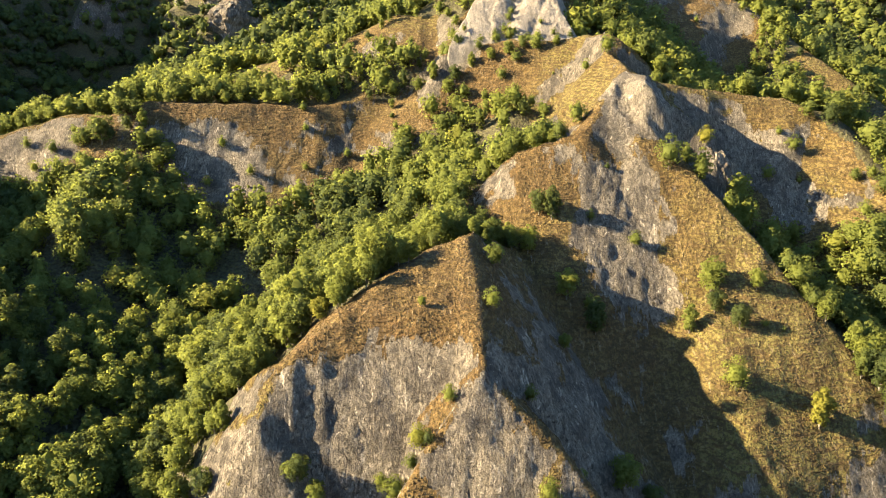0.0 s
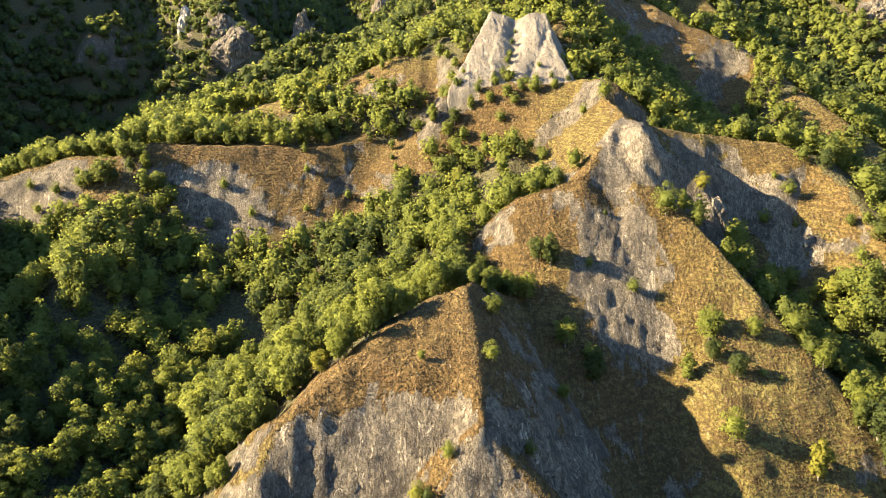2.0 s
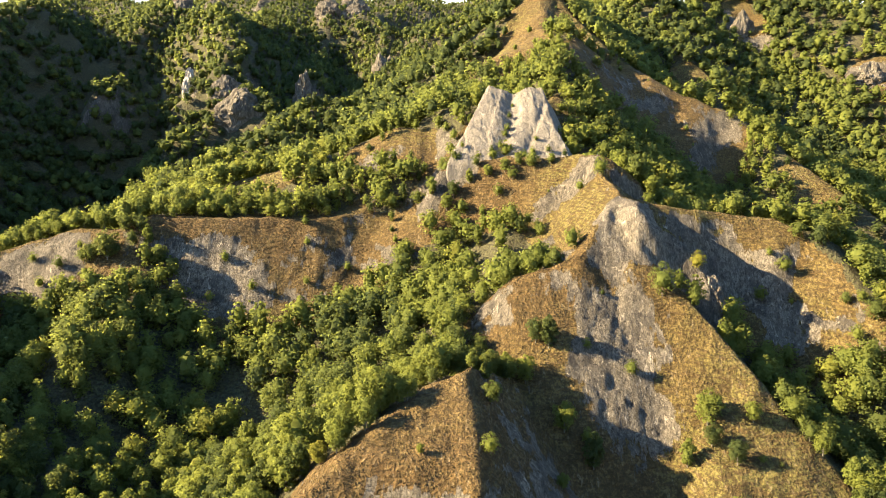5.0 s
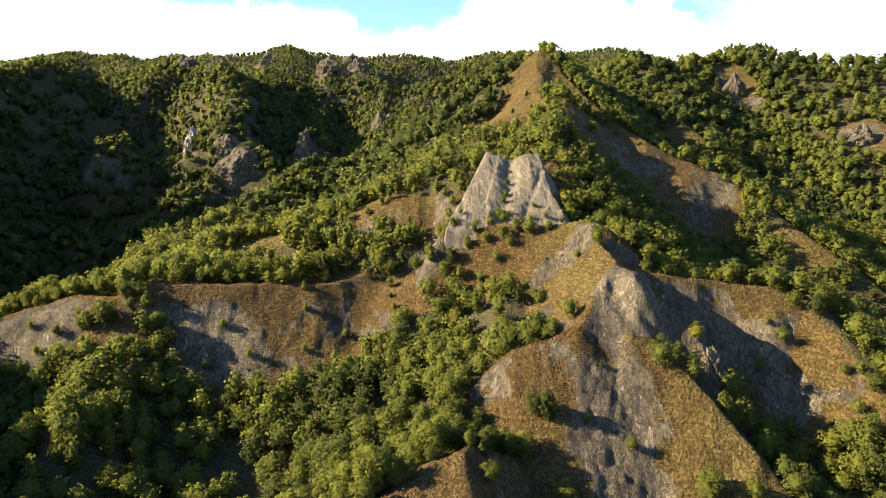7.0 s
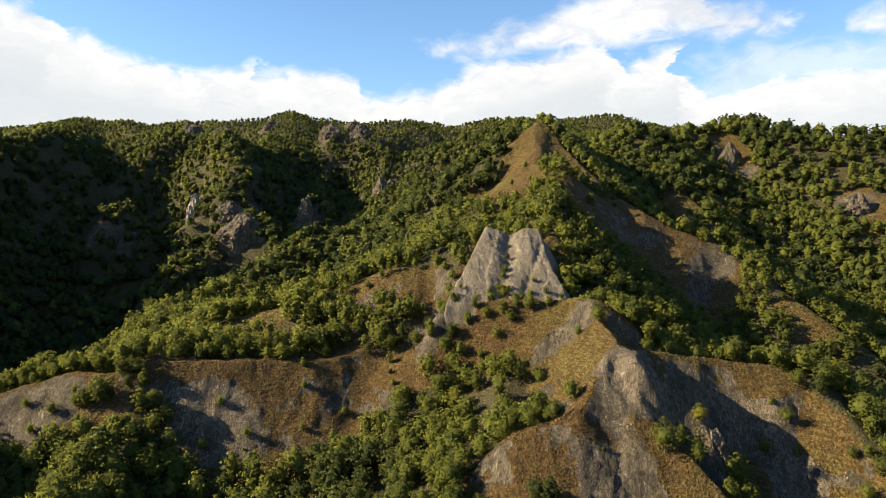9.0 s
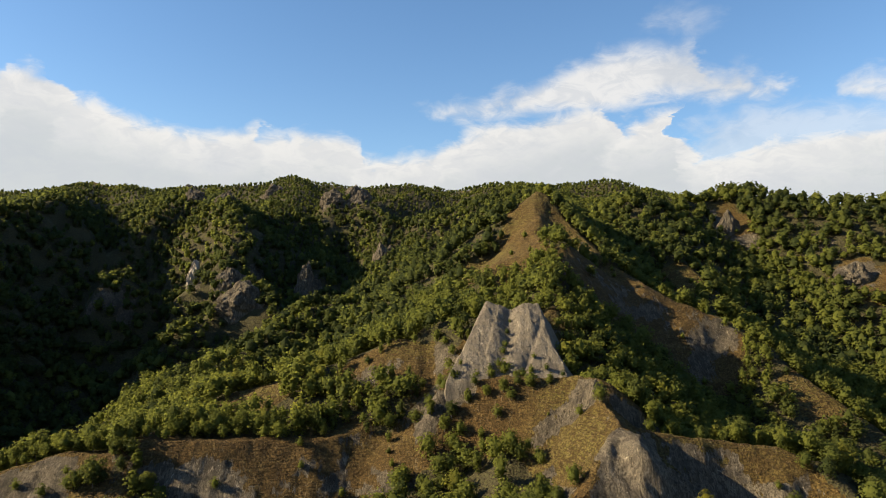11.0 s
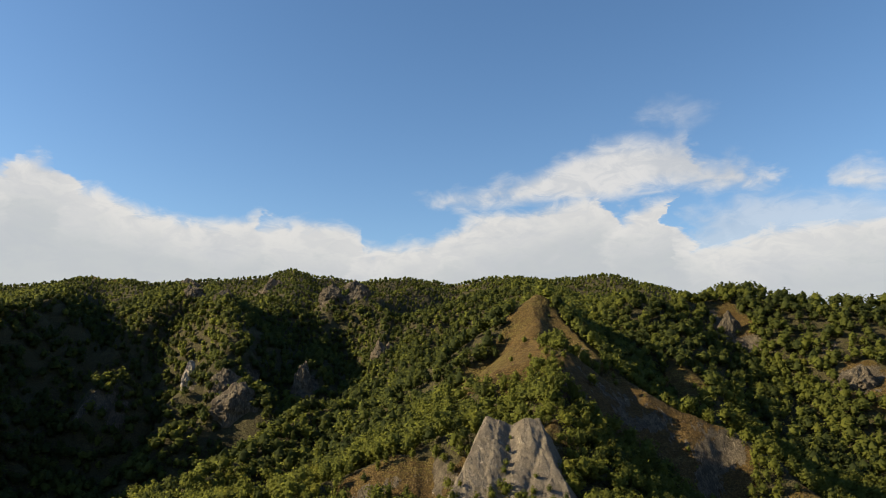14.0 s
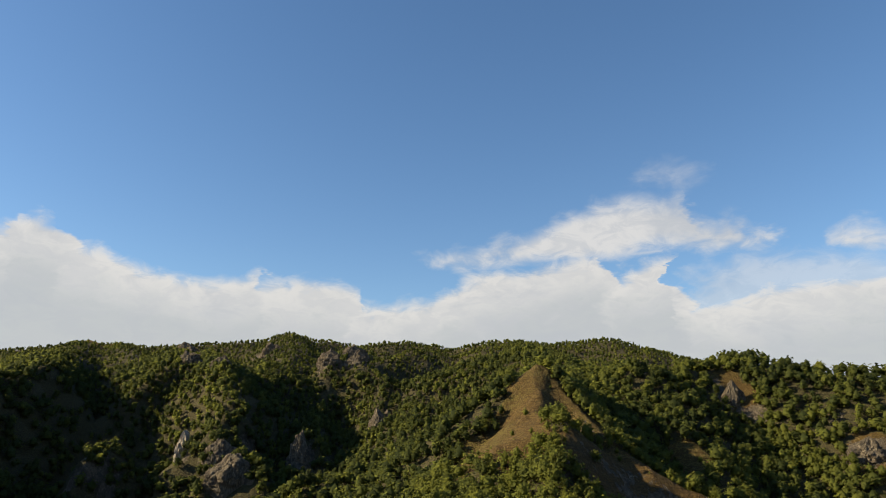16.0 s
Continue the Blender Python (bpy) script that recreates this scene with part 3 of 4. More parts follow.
def land(x, y):
    """The height of the ground."""
    x, y = np.asarray(x, float), np.asarray(y, float)
    far = smooth(330, 700, y)
    wx = x + (1.6 + 5 * far) * fractal(x, y, 26 + 0 * far, 3, 3)
    wy = y + (1.6 + 5 * far) * fractal(x, y, 26 + 0 * far, 3, 8)
    h = -42 + 0.13 * np.maximum(y - 150, 0)
    h = np.minimum(h, 40) + 6 * fractal(x, y, 90, 3, 5)
    for crest, left, right, blend, top in RIDGES:
        xs, ys = [c[0] for c in crest], [c[1] for c in crest]
        near = (x > min(xs) - 900) & (x < max(xs) + 900) & (y > min(ys) - 900) & (y < max(ys) + 900)
        if near.any():
            h[near] = higher(h[near], ridge_height(wx[near], wy[near], crest, left, right, top), blend)
    # broad even face of the front spur below its grassy top
    edge = ((x + 21) * 22 - (y - 151) * 19) / 29
    brow = ((x + 21) * 27 - (y - 151) * 21) / 34
    face = np.minimum(43.2 + 0.3 * (y - 150), 43.2 - 1.33 * (150 - y)) - 1.3 * np.maximum(-edge, 0) - 0.8 * np.maximum(-brow, 0) - 1.0 * np.maximum(x - 7.5, 0)
    face = face - 1.2 * np.maximum(131 - y, 0)
    here = (y < 200) & (y > 100) & (np.abs(x) < 80)
    h[here] = higher(h[here], face[here], 1.5)
    # gullies, ledges and roughness, stronger on the far slopes
    h += (0.5 + 5.0 * far) * fractal(x, y, 60, 3, 21, True)
    h += 4.0 * smooth(600, 900, y) * fractal(x, y, 120, 3, 27, True)
    gorge = smooth(-445, -400, x) * smooth(-225, -270, x) * smooth(380, 440, y) * smooth(800, 740, y)
    h += gorge * (16 * fractal(x * 0.4, y, 52, 4, 25, True) + 6 * fractal(x, y * 0.5, 22, 3, 29, True))
    h += (0.6 + 1.4 * far) * fractal(x, y, 17, 4, 33, True)
    h += 0.55 * (1 - far) * fractal(x, 0.28 * y + 0.1 * x, 5.5, 3, 37, True)
    h += 0.22 * fractal(x, y, 3.5, 3, 41)
    return h
# ---- end of terrain shape ----

def spread(a, b, step, lo, hi, grow, grow_down=None):
    """Grid lines: even from a to b, then wider and wider out to lo and hi."""
    mid = list(np.arange(a, b, step))
    down, up = [a], [b]
    d = step
    while down[-1] > lo:
        d *= grow_down or grow
        down.append(down[-1] - d)
    d = step
    while up[-1] < hi:
        d *= grow
        up.append(up[-1] + d)
    return np.array(down[:0:-1] + mid + up)


GX, GY = spread(-135, 145, 1.0, -3800, 3800, 1.045), spread(118, 326, 0.9, -2500, 3800, 1.022, 1.12)
GY = np.unique(np.concatenate([GY, np.arange(344.3, 590, 3.3)]))
XX, YY = np.meshgrid(GX, GY)
ZZ = land(XX.ravel(), YY.ravel()).reshape(XX.shape)


def inside(x, y, poly):
    """Whether points lie within a closed line of the plan."""
    hit = np.zeros(x.shape, bool)
    for (x1, y1), (x2, y2) in zip(poly, poly[1:] + poly[:1]):
        if y1 != y2:
            hit ^= ((y1 > y) != (y2 > y)) & (x < (x2 - x1) * (y - y1) / (y2 - y1) + x1)
    return hit


# stretches of open grass and rock in the woods
OPEN = [
    [(-60, 90), (-47, 129), (-45, 136), (-40, 148), (-30, 152), (-22, 156), (-13, 164), (-3, 174), (6, 187), (9, 183), (14, 172), (20, 165), (31, 172), (45, 185), (58, 186), (64, 176), (68, 160), (76, 146), (70, 90)],
    [(12, 228), (30, 230), (47, 232), (58, 248), (65, 264), (72, 250), (80, 236), (74, 224), (84, 212), (95, 200), (106, 186), (112, 172), (116, 160), (118, 120), (70, 120), (66, 165), (60, 182), (50, 190), (40, 200), (26, 206), (16, 216)],
    [(14, 172), (20, 165), (45, 185), (58, 186), (52, 205), (40, 214), (26, 208), (16, 192)],
    [(64, 262), (88, 272), (112, 276), (132, 266), (140, 250), (138, 235), (144, 228), (141, 220), (131, 221), (122, 228), (110, 235), (98, 236), (90, 228), (84, 236), (76, 246)],
    [(-126, 292), (-112, 296), (-73, 301), (-48, 310), (-36, 318), (-15, 322), (-8, 305), (-11, 295), (-21, 279), (-41, 272), (-66, 266), (-87, 263), (-100, 271), (-112, 279)],
    [(-186, 284), (-172, 292), (-140, 291), (-124, 284), (-121, 266), (-141, 266), (-159, 268), (-180, 270)],
    [(-106, 336), (-98, 350), (-80, 352), (-74, 342), (-90, 328), (-100, 326)],
    [(-12, 292), (1, 306), (16, 314), (32, 318), (50, 322), (62, 312), (72, 302), (74, 284), (71, 264), (58, 246), (46, 236), (38, 254), (40, 268), (30, 285), (12, 296)],
    [(-2, 316), (6, 330), (24, 344), (42, 352), (58, 358), (60, 340), (52, 320), (24, 312)],
    [(-52, 345), (-44, 352), (-20, 352), (-4, 345), (6, 334), (-3, 324), (-22, 336), (-36, 338)],
    [(6, 462), (16, 434), (36, 418), (58, 420), (72, 428), (84, 462), (100, 470), (113, 453), (108, 478), (102, 506), (89, 540), (79, 556), (68, 564), (60, 556), (54, 530), (40, 503), (20, 508)],
    [(76, 430), (90, 440), (113, 459), (130, 443), (145, 431), (168, 412), (170, 402), (160, 382), (147, 374), (125, 380), (105, 387), (85, 390), (70, 402)],
    [(192, 376), (205, 358), (196, 350), (183, 362), (180, 374)],
    [(170, 540), (186, 545), (196, 530), (188, 512), (172, 515)],
    [(312, 560), (330, 570), (350, 556), (340, 527), (312, 531)],
    [(252, 665), (272, 670), (284, 640), (270, 620), (254, 640)],
    [(-720, 1225), (-560, 1235), (-560, 1300), (-720, 1300)],
]


# thickets within them: place and two radii
THICKET = [(7, 312, 9, 6), (-25, 318, 10, 13), (33, 312, 11, 5), (13, 285, 12, 14), (33, 262, 9, 14), (64, 288, 4, 4), (65, 347, 8, 12), (-145, 270, 7, 7), (-129, 280, 6, 6), (-101, 269, 9, 8), (72, 448, 9, 16), (42, 300, 5, 4), (88, 420, 6, 5)]


def thicket(x, y):
    hit = np.zeros(x.shape, bool)
    for tx, ty, rx, ry in THICKET:
        hit |= np.hypot((x - tx) / rx, (y - ty) / ry) < 1
    return hit


def open_ground(x, y):
    wx, wy = x + 3.0 * fractal(x, y, 14, 3, 51), y + 3.0 * fractal(x, y, 14, 3, 57)
    hit = np.zeros(x.shape, bool)
    for poly in OPEN:
        hit |= inside(wx, wy, poly)
    return hit & ~thicket(wx, wy)


SLOPE = np.hypot(np.gradient(ZZ, GX, axis=1), np.gradient(ZZ, GY, axis=0))
flat_x, flat_y = XX.ravel(), YY.ravel()
rough = (0.42 * fractal(flat_x, flat_y, 15, 4, 61) + 0.2 * fractal(flat_x, flat_y, 4, 3, 67)).reshape(XX.shape)
# bare rock: x, y, two radii, how bare
BARE = [
    (-16, 133, 26, 12, 0.3), (8, 126, 16, 13, 0.3), (27, 160, 13, 26, 0.2), (58, 206, 20, 24, 0.55), (64, 243, 13, 11, 1.0), (28, 222, 22, 12, 0.3), (58, 282, 8, 9, 0.7), (88, 236, 12, 12, 0.5), (112, 250, 22, 14, 0.15), (-88, 280, 26, 13, 0.6), (-45, 286, 30, 17, 0.45), (-160, 280, 20, 14, 0.4), (62, 540, 16, 30, 0.2), (72, 470, 14, 30, 0.3), (63, 300, 9, 11, 0.5), (58, 262, 9, 11, 0.3), (-6, 316, 12, 8, 0.35), (41, 312, 8, 6, 0.4), (-30, 342, 14, 6, 0.3), (82, 178, 10, 6, 0.25),
    (-485, 860, 30, 30, 0.8), (-462, 1285, 45, 25, 1.0), (-324, 921, 24, 16, 0.9), (-256, 830, 22, 18, 0.7), (-300, 1215, 40, 34, 1.0), (-261, 1285, 24, 24, 1.0), (-230, 1200, 16, 30, 1.0), (-159, 1043, 18, 34, 1.0), (-138, 1138, 24, 30, 1.1), (-95, 1111, 18, 12, 1.1), (-36, 936, 12, 10, 0.8),
    (-238, 702, 8, 18, 0.9), (-200, 684, 24, 10, 0.6), (-188, 715, 10, 22, 0.6), (-140, 744, 18, 16, 0.9), (-73, 868, 18, 16, 0.9), (-302, 655, 22, 10, 0.5),
    (255, 648, 10, 18, 0.9), (272, 627, 18, 9, 0.9), (328, 645, 7, 12, 0.9), (325, 556, 22, 18, 0.8), (326, 590, 10, 10, 0.6), (150, 412, 30, 14, 0.9), (115, 420, 30, 18, 0.7), (90, 480, 20, 30, 0.4)]
bare = np.zeros(XX.size)
for bx, by, rx, ry, gain in BARE:
    bare = np.maximum(bare, gain * smooth(1.15, 0.55, np.hypot((flat_x - bx) / rx, (flat_y - by) / ry)))
bare = bare.reshape(XX.shape)
# turf that holds on steep ground: x, y, two radii, how much
for bx, by, rx, ry, hold in ((28, 299, 36, 10, 0.9), (52, 262, 10, 22, 0.7), (85, 172, 24, 34, 0.5), (-4, 164, 22, 20, 0.6), (74, 212, 12, 20, 0.4), (28, 216, 18, 12, 0.35), (-52, 290, 54, 13, 0.4), (-110, 292, 30, 7, 0.4), (120, 268, 30, 8, 0.4), (128, 416, 40, 20, 0.5), (70, 500, 30, 50, 0.6), (20, 450, 26, 20, 0.8)):
    bare -= hold * smooth(1.15, 0.55, np.hypot((XX - bx) / rx, (YY - by) / ry))
WOOD = np.ones(XX.size)
for sx, sy in ((0, 0), (6, 0), (-5, 0), (0, 5), (0, -6)):
    WOOD *= ~open_ground(flat_x + sx, flat_y + sy)
WOOD = WOOD.reshape(XX.shape)
GORGE = [(-430, 430), (-428, 770), (-372, 790), (-330, 770), (-292, 740), (-268, 700), (-262, 650), (-270, 612), (-228, 560), (-196, 470), (-216, 415), (-225, 380), (-390, 370)]
ROCK = smooth(0.9, 1.6, SLOPE + rough + bare - 0.4 * WOOD * (np.abs(bare) < 0.05)) * np.where(YY > 450, smooth(0.02, 0.2, bare), 1.0)
ROCK = np.maximum(ROCK, inside(flat_x, flat_y, GORGE).reshape(XX.shape) * 0.12)
# the rock stands out in ledges and blocks
crack = fractal(flat_x, flat_y, 7, 4, 71, True).reshape(XX.shape)
ledge = fractal(flat_x + 0.6 * ZZ.ravel(), flat_y * 0.4 + ZZ.ravel(), 3.0, 3, 73, True).reshape(XX.shape)
bed = ((ZZ + 0.45 * XX - 0.15 * YY).ravel() + 1.6 * fractal(flat_x, flat_y, 9, 3, 77)).reshape(XX.shape) / 2.7
bed = bed - np.floor(bed)
groove = fractal(flat_x - 0.36 * flat_y, flat_y * 0.22, 2.6, 3, 79, True).reshape(XX.shape)
ZZ = ZZ + (1 - WOOD) * 0.35 * fractal(flat_x, flat_y, 3.5, 3, 83).reshape(XX.shape) * (YY < 600)
ZZ = ZZ + ROCK * (0.6 * groove + 0.5 * crack + 0.4 * ledge + 0.8 * (smooth(0.5, 1.0, bed) - bed + 0.25))


def ground_at(x, y, field):
    """A field of the ground, at any place of the plan."""
    i, j = np.clip(np.searchsorted(GX, x) - 1, 0, len(GX) - 2), np.clip(np.searchsorted(GY, y) - 1, 0, len(GY) - 2)
    u, v = (x - GX[i]) / (GX[i + 1] - GX[i]), (y - GY[j]) / (GY[j + 1] - GY[j])
    return (field[j, i] * (1 - u) + field[j, i + 1] * u) * (1 - v) + (field[j + 1, i] * (1 - u) + field[j + 1, i + 1] * u) * v


def faces_mesh(name, verts, faces, smooth_faces=False, **fields):
    """A mesh from arrays: verts (n, 3), faces (m, 3 or 4), and fields at the vertices."""
    me = bpy.data.meshes.new(name)
    k = faces.shape[1]
    me.vertices.add(len(verts))
    me.vertices.foreach_set("co", verts.astype(np.float32).ravel())
    me.loops.add(faces.size)
    me.loops.foreach_set("vertex_index", faces.astype(np.int32).ravel())
    me.polygons.add(len(faces))
    me.polygons.foreach_set("loop_start", np.arange(0, faces.size, k, dtype=np.int32))
    for key, value in fields.items():
        value = np.asarray(value, np.float32)
        if value.ndim == 2 and value.shape[1] == 3:
            me.attributes.new(key, "FLOAT_VECTOR", "POINT").data.foreach_set("vector", value.ravel())
        else:
            me.attributes.new(key, "FLOAT", "POINT").data.foreach_set("value", value.ravel())
    me.update()
    if smooth_faces:
        me.shade_smooth()
    return me


# brown heath among the yellower grass; (46, 166) puts the gully's shade into colour
HEATH_AND_SHADE = np.zeros_like(XX)
for bx, by, rx, ry in ((-2, 158, 48, 42), (46, 166, 24, 34), (28, 224, 34, 18), (-70, 292, 80, 24), (120, 412, 70, 34), (-15, 325, 40, 24), (18, 298, 26, 18)):
    HEATH_AND_SHADE = np.maximum(HEATH_AND_SHADE, smooth(1.2, 0.5, np.hypot((XX - bx) / rx, (YY - by) / ry)))

# paler beds of the rock
PALE = np.zeros_like(XX)
for bx, by, rx, ry, gain in ((25, 330, 40, 26, 0.35), (-241, 702, 7, 20, 1.0), (10, 124, 22, 14, 0.12), (65, 242, 13, 11, 0.8), (120, 252, 26, 20, 0.4), (-90, 286, 18, 10, 0.4), (70, 200, 16, 16, 0.3), (270, 640, 30, 30, 0.6)):
    PALE = np.maximum(PALE, gain * smooth(1.2, 0.6, np.hypot((XX - bx) / rx, (YY - by) / ry)))

# patches of lusher yellow-green grass
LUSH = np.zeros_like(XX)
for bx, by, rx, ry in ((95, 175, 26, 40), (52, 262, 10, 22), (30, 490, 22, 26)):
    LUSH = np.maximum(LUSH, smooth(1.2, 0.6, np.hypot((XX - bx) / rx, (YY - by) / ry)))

cells = np.arange(XX.size).reshape(XX.shape)
cells = np.stack([cells[:-1, :-1], cells[:-1, 1:], cells[1:, 1:], cells[1:, :-1]], -1).reshape(-1, 4)
ground = new("ground", faces_mesh("ground", np.stack([XX, YY, ZZ], -1).reshape(-1, 3), cells, True, rock=ROCK, wood=WOOD, heath_and_shade=HEATH_AND_SHADE, pale=PALE, lush=LUSH))
tagged(ground, "steep mountain slopes of dry grass, grey rock and forest floor", "ground", kind="structure")
ground.data.materials.append(GROUND)

# ---- free-standing rocks ----
def rock_mass(name, label, x, y, wide, deep, tall, lean, seed, z=None, broken=1.0):
    """A broken stump of rock with ledges and clefts, sunk into the slope."""
    bm = bmesh.new()
    bmesh.ops.create_icosphere(bm, subdivisions=5, radius=1.0)
    rand = random.Random(seed)
    cuts = [(Vector((rand.gauss(0, 1), rand.gauss(-0.3, 1), rand.gauss(0.1, 0.6))).normalized(), rand.uniform(0.7, 0.9)) for k in range(16)]
    for v in bm.verts:
        p = v.co.copy()
        for normal, reach in cuts:
            over = p.dot(normal) - reach
            if over > 0:
                p -= normal * over
        q = Vector((p.x * 1.7 + seed, p.y * 1.7, p.z * 1.7))
        big, small = noise.fractal(q, 0.9, 2.0, 5), noise.fractal(q * 4.0, 0.8, 2.0, 4)
        cleft = abs(noise.noise(Vector((p.x * 3 + seed, p.y * 3, p.z * 0.6))))
        ledge = math.sin((p.z * 9 + p.x * 3 + 2 * big)) * 0.04
        grow = 1 + broken * (0.22 * big + 0.08 * small + ledge - 0.25 * max(0.15 - cleft, 0))
        taper = 1.0 - (0.5 if z is None else 0.3) * max(p.z, 0) ** 1.4
        v.co = Vector((p.x * wide / 2 * grow * taper + lean * p.z * tall * 0.3, p.y * deep / 2 * grow * taper, p.z * tall * (0.85 + 0.18 * broken * big)))
    me = bpy.data.meshes.new(name)
    bm.to_mesh(me)
    bm.free()
    me.materials.append(CREAM_STONE if name == "cream_rock" else STONE)
    o = new(name, me)
    o.location = (x, y, float(ground_at(np.array([float(x)]), np.array([float(y)]), ZZ)[0]) if z is None else z)
    return tagged(o, label, "rock")


rock_mass("rock_pinnacle", "weathered grey rock pinnacle rising from the wooded gorge", -141, 744, 26, 20, 30, -0.1, 3)
rock_mass("rock_pinnacle", "weathered grey rock pinnacle rising from the wooded gorge", -74, 868, 26, 20, 30, 0.15, 8)
rock_mass("rock_pinnacle", "low grey rock pinnacle beside a taller one in the forest", -62, 874, 22, 16, 20, 0.1, 12)
rock_mass("rock_outcrop", "reddish-grey rock outcrop in the far wooded slope", 326, 552, 34, 20, 16, 0.0, 33)
rock_mass("rock_outcrop", "grey rock knob on the grassy spine above the crag", 64, 386, 12, 10, 9, -0.1, 45)
rock_mass("cream_rock", "cream-white blade of rock on the wooded gorge spur", -245, 701, 18, 22, 31, 0.2, 63)
rock_mass("rock_tower", "dark rock tower with trees on its top in the gorge", -303, 671, 46, 42, 42, 0.0, 66, 112, 0.35)
rock_mass("rock_tooth", "pale rock tooth on the grassy crest behind the peak", 60.5, 281, 8, 9, 12, 0.3, 27, 96.5, 0.5)
rock_mass("rock_prow", "dark layered rock cliff below the central peak", 90.5, 234.5, 13, 11, 13.5, 0.05, 21, 58, 0.6)


def crag(x, y):
    """Height of the crag: one tilted face with a sharp left edge, a cleft down its middle and two tops."""
    face = 136.5 - 1.05 * (341.5 - y)
    edge = ((x - 1.5) * 32 - (y - 307) * 18.5) / 37.0
    side = face + 2.3 * np.minimum(edge, 0)
    right = face - 1.5 * np.maximum(x - 55 + 0.28 * (y - 312) + 1.2 * value_noise(y / 4, x * 0, 5), 0)
    h = np.minimum(np.minimum(side, right), 136.5 - 1.2 * (y - 341.5)) - 4.0 * np.maximum(308.5 - y, 0) - 4.0 * np.maximum(2.5 - x, 0)
    cleft = x - 34 + 0.25 * (341 - y) + 1.5 * value_noise(y / 6, x * 0, 9)
    h = h - 2.0 * np.exp(-(cleft / 3.0) ** 2) - 1.0 * np.exp(-((x - 51 + 0.5 * (341 - y)) / 1.6) ** 2) - smooth(314, 338, y) * 0.13 * np.minimum(np.abs(x - 23), np.abs(x - 42)) ** 1.2
    # slabs that overlap like tilted pages, and joints across them
    page = (x * 0.8 - y * 0.28 + 4.5 * fractal(x, y, 16, 3, 5)) / 9.0
    page = page - np.floor(page)
    h = h + 0.55 * (smooth(0.0, 0.12, page) - page) + 0.8 * fractal(x, y * 0.6, 11, 2, 15, True) + 0.3 * fractal(x + 0.3 * y, y * 0.4, 1.8, 3, 19, True)
    step = (y + 0.3 * x + 2 * fractal(x, y, 6, 2, 23)) / 4.4
    step = step - np.floor(step)
    return h + 0.8 * (smooth(0.75, 1.0, step) - step)


cx, cy = np.meshgrid(np.arange(-8, 64, 0.4), np.arange(300, 352, 0.4))
cz = crag(cx.ravel(), cy.ravel()).reshape(cx.shape)
above = cz - ground_at(cx.ravel(), cy.ravel(), ZZ).reshape(cx.shape)
cz = np.where(above < -2, cz - above - 2, cz)
seen = above > -2
cells = np.arange(cx.size).reshape(cx.shape)
keep = seen[:-1, :-1] | seen[1:, :-1] | seen[:-1, 1:] | seen[1:, 1:]
cells = np.stack([cells[:-1, :-1], cells[:-1, 1:], cells[1:, 1:], cells[1:, :-1]], -1)[keep]
rock_crag = new("rock_crag")
rock_crag.location = (28, 326, 105)
left_half = (cx.ravel() - 34 + 0.25 * (341 - cy.ravel()))[cells[:, 0]] < 0
for half in (cells[left_half], cells[~left_half]):
    used, index = np.unique(half, return_inverse=True)
    slab = new("slab", faces_mesh("slab", np.stack([cx.ravel()[used] - 28, cy.ravel()[used] - 326, cz.ravel()[used] - 105], -1), index.reshape(-1, 4), True))
    slab.data.materials.append(CRAG_STONE)
    slab.parent = rock_crag
tagged(rock_crag, "broad grey rock crag with slanting slabs above the trees", "rock")
for x, y, wide, tall, seed in ((-138, 1136, 52, 26, 71), (-322, 918, 42, 20, 74), (-285, 1205, 46, 22, 77), (-205, 682, 34, 22, 80), (262, 640, 24, 20, 83), (-460, 1280, 50, 22, 86), (-254, 828, 30, 16, 89), (-186, 663, 58, 28, 92), (-120, 1030, 44, 24, 95), (-160, 1028, 40, 22, 98)):
    rock_mass("rock_outcrop", "weathered grey rock cliff showing through the far forest", x, y, wide, wide * 0.5, tall, 0.0, seed)

# ---- trees ----
rng = np.random.default_rng(7)


def crown_lobes(rand, kind):
    """Clumps of a crown one metre high: centre and radius."""
    count, wide, low = {"broad": (26, 0.31, 0.14), "tall": (26, 0.22, 0.1), "shrub": (14, 0.38, 0.1)}[kind]
    out = [((0, 0, 0.87), 0.1 if kind != "shrub" else 0.2)]
    for k in range(count):
        h = low + (0.78 - low) * (k + rand.random()) / count
        swell = math.sin(math.pi * min(max((h - low * 0.4) / (1.02 - low * 0.4), 0.05), 0.95)) ** 0.7
        a = k * 2.4 + rand.uniform(-0.5, 0.5)
        reach = wide * swell * rand.uniform(0.45, 1.0)
        out.append(((reach * math.cos(a), reach * math.sin(a), h), wide * rand.uniform(0.28, 0.5) * (0.6 + 0.5 * swell)))
    return out


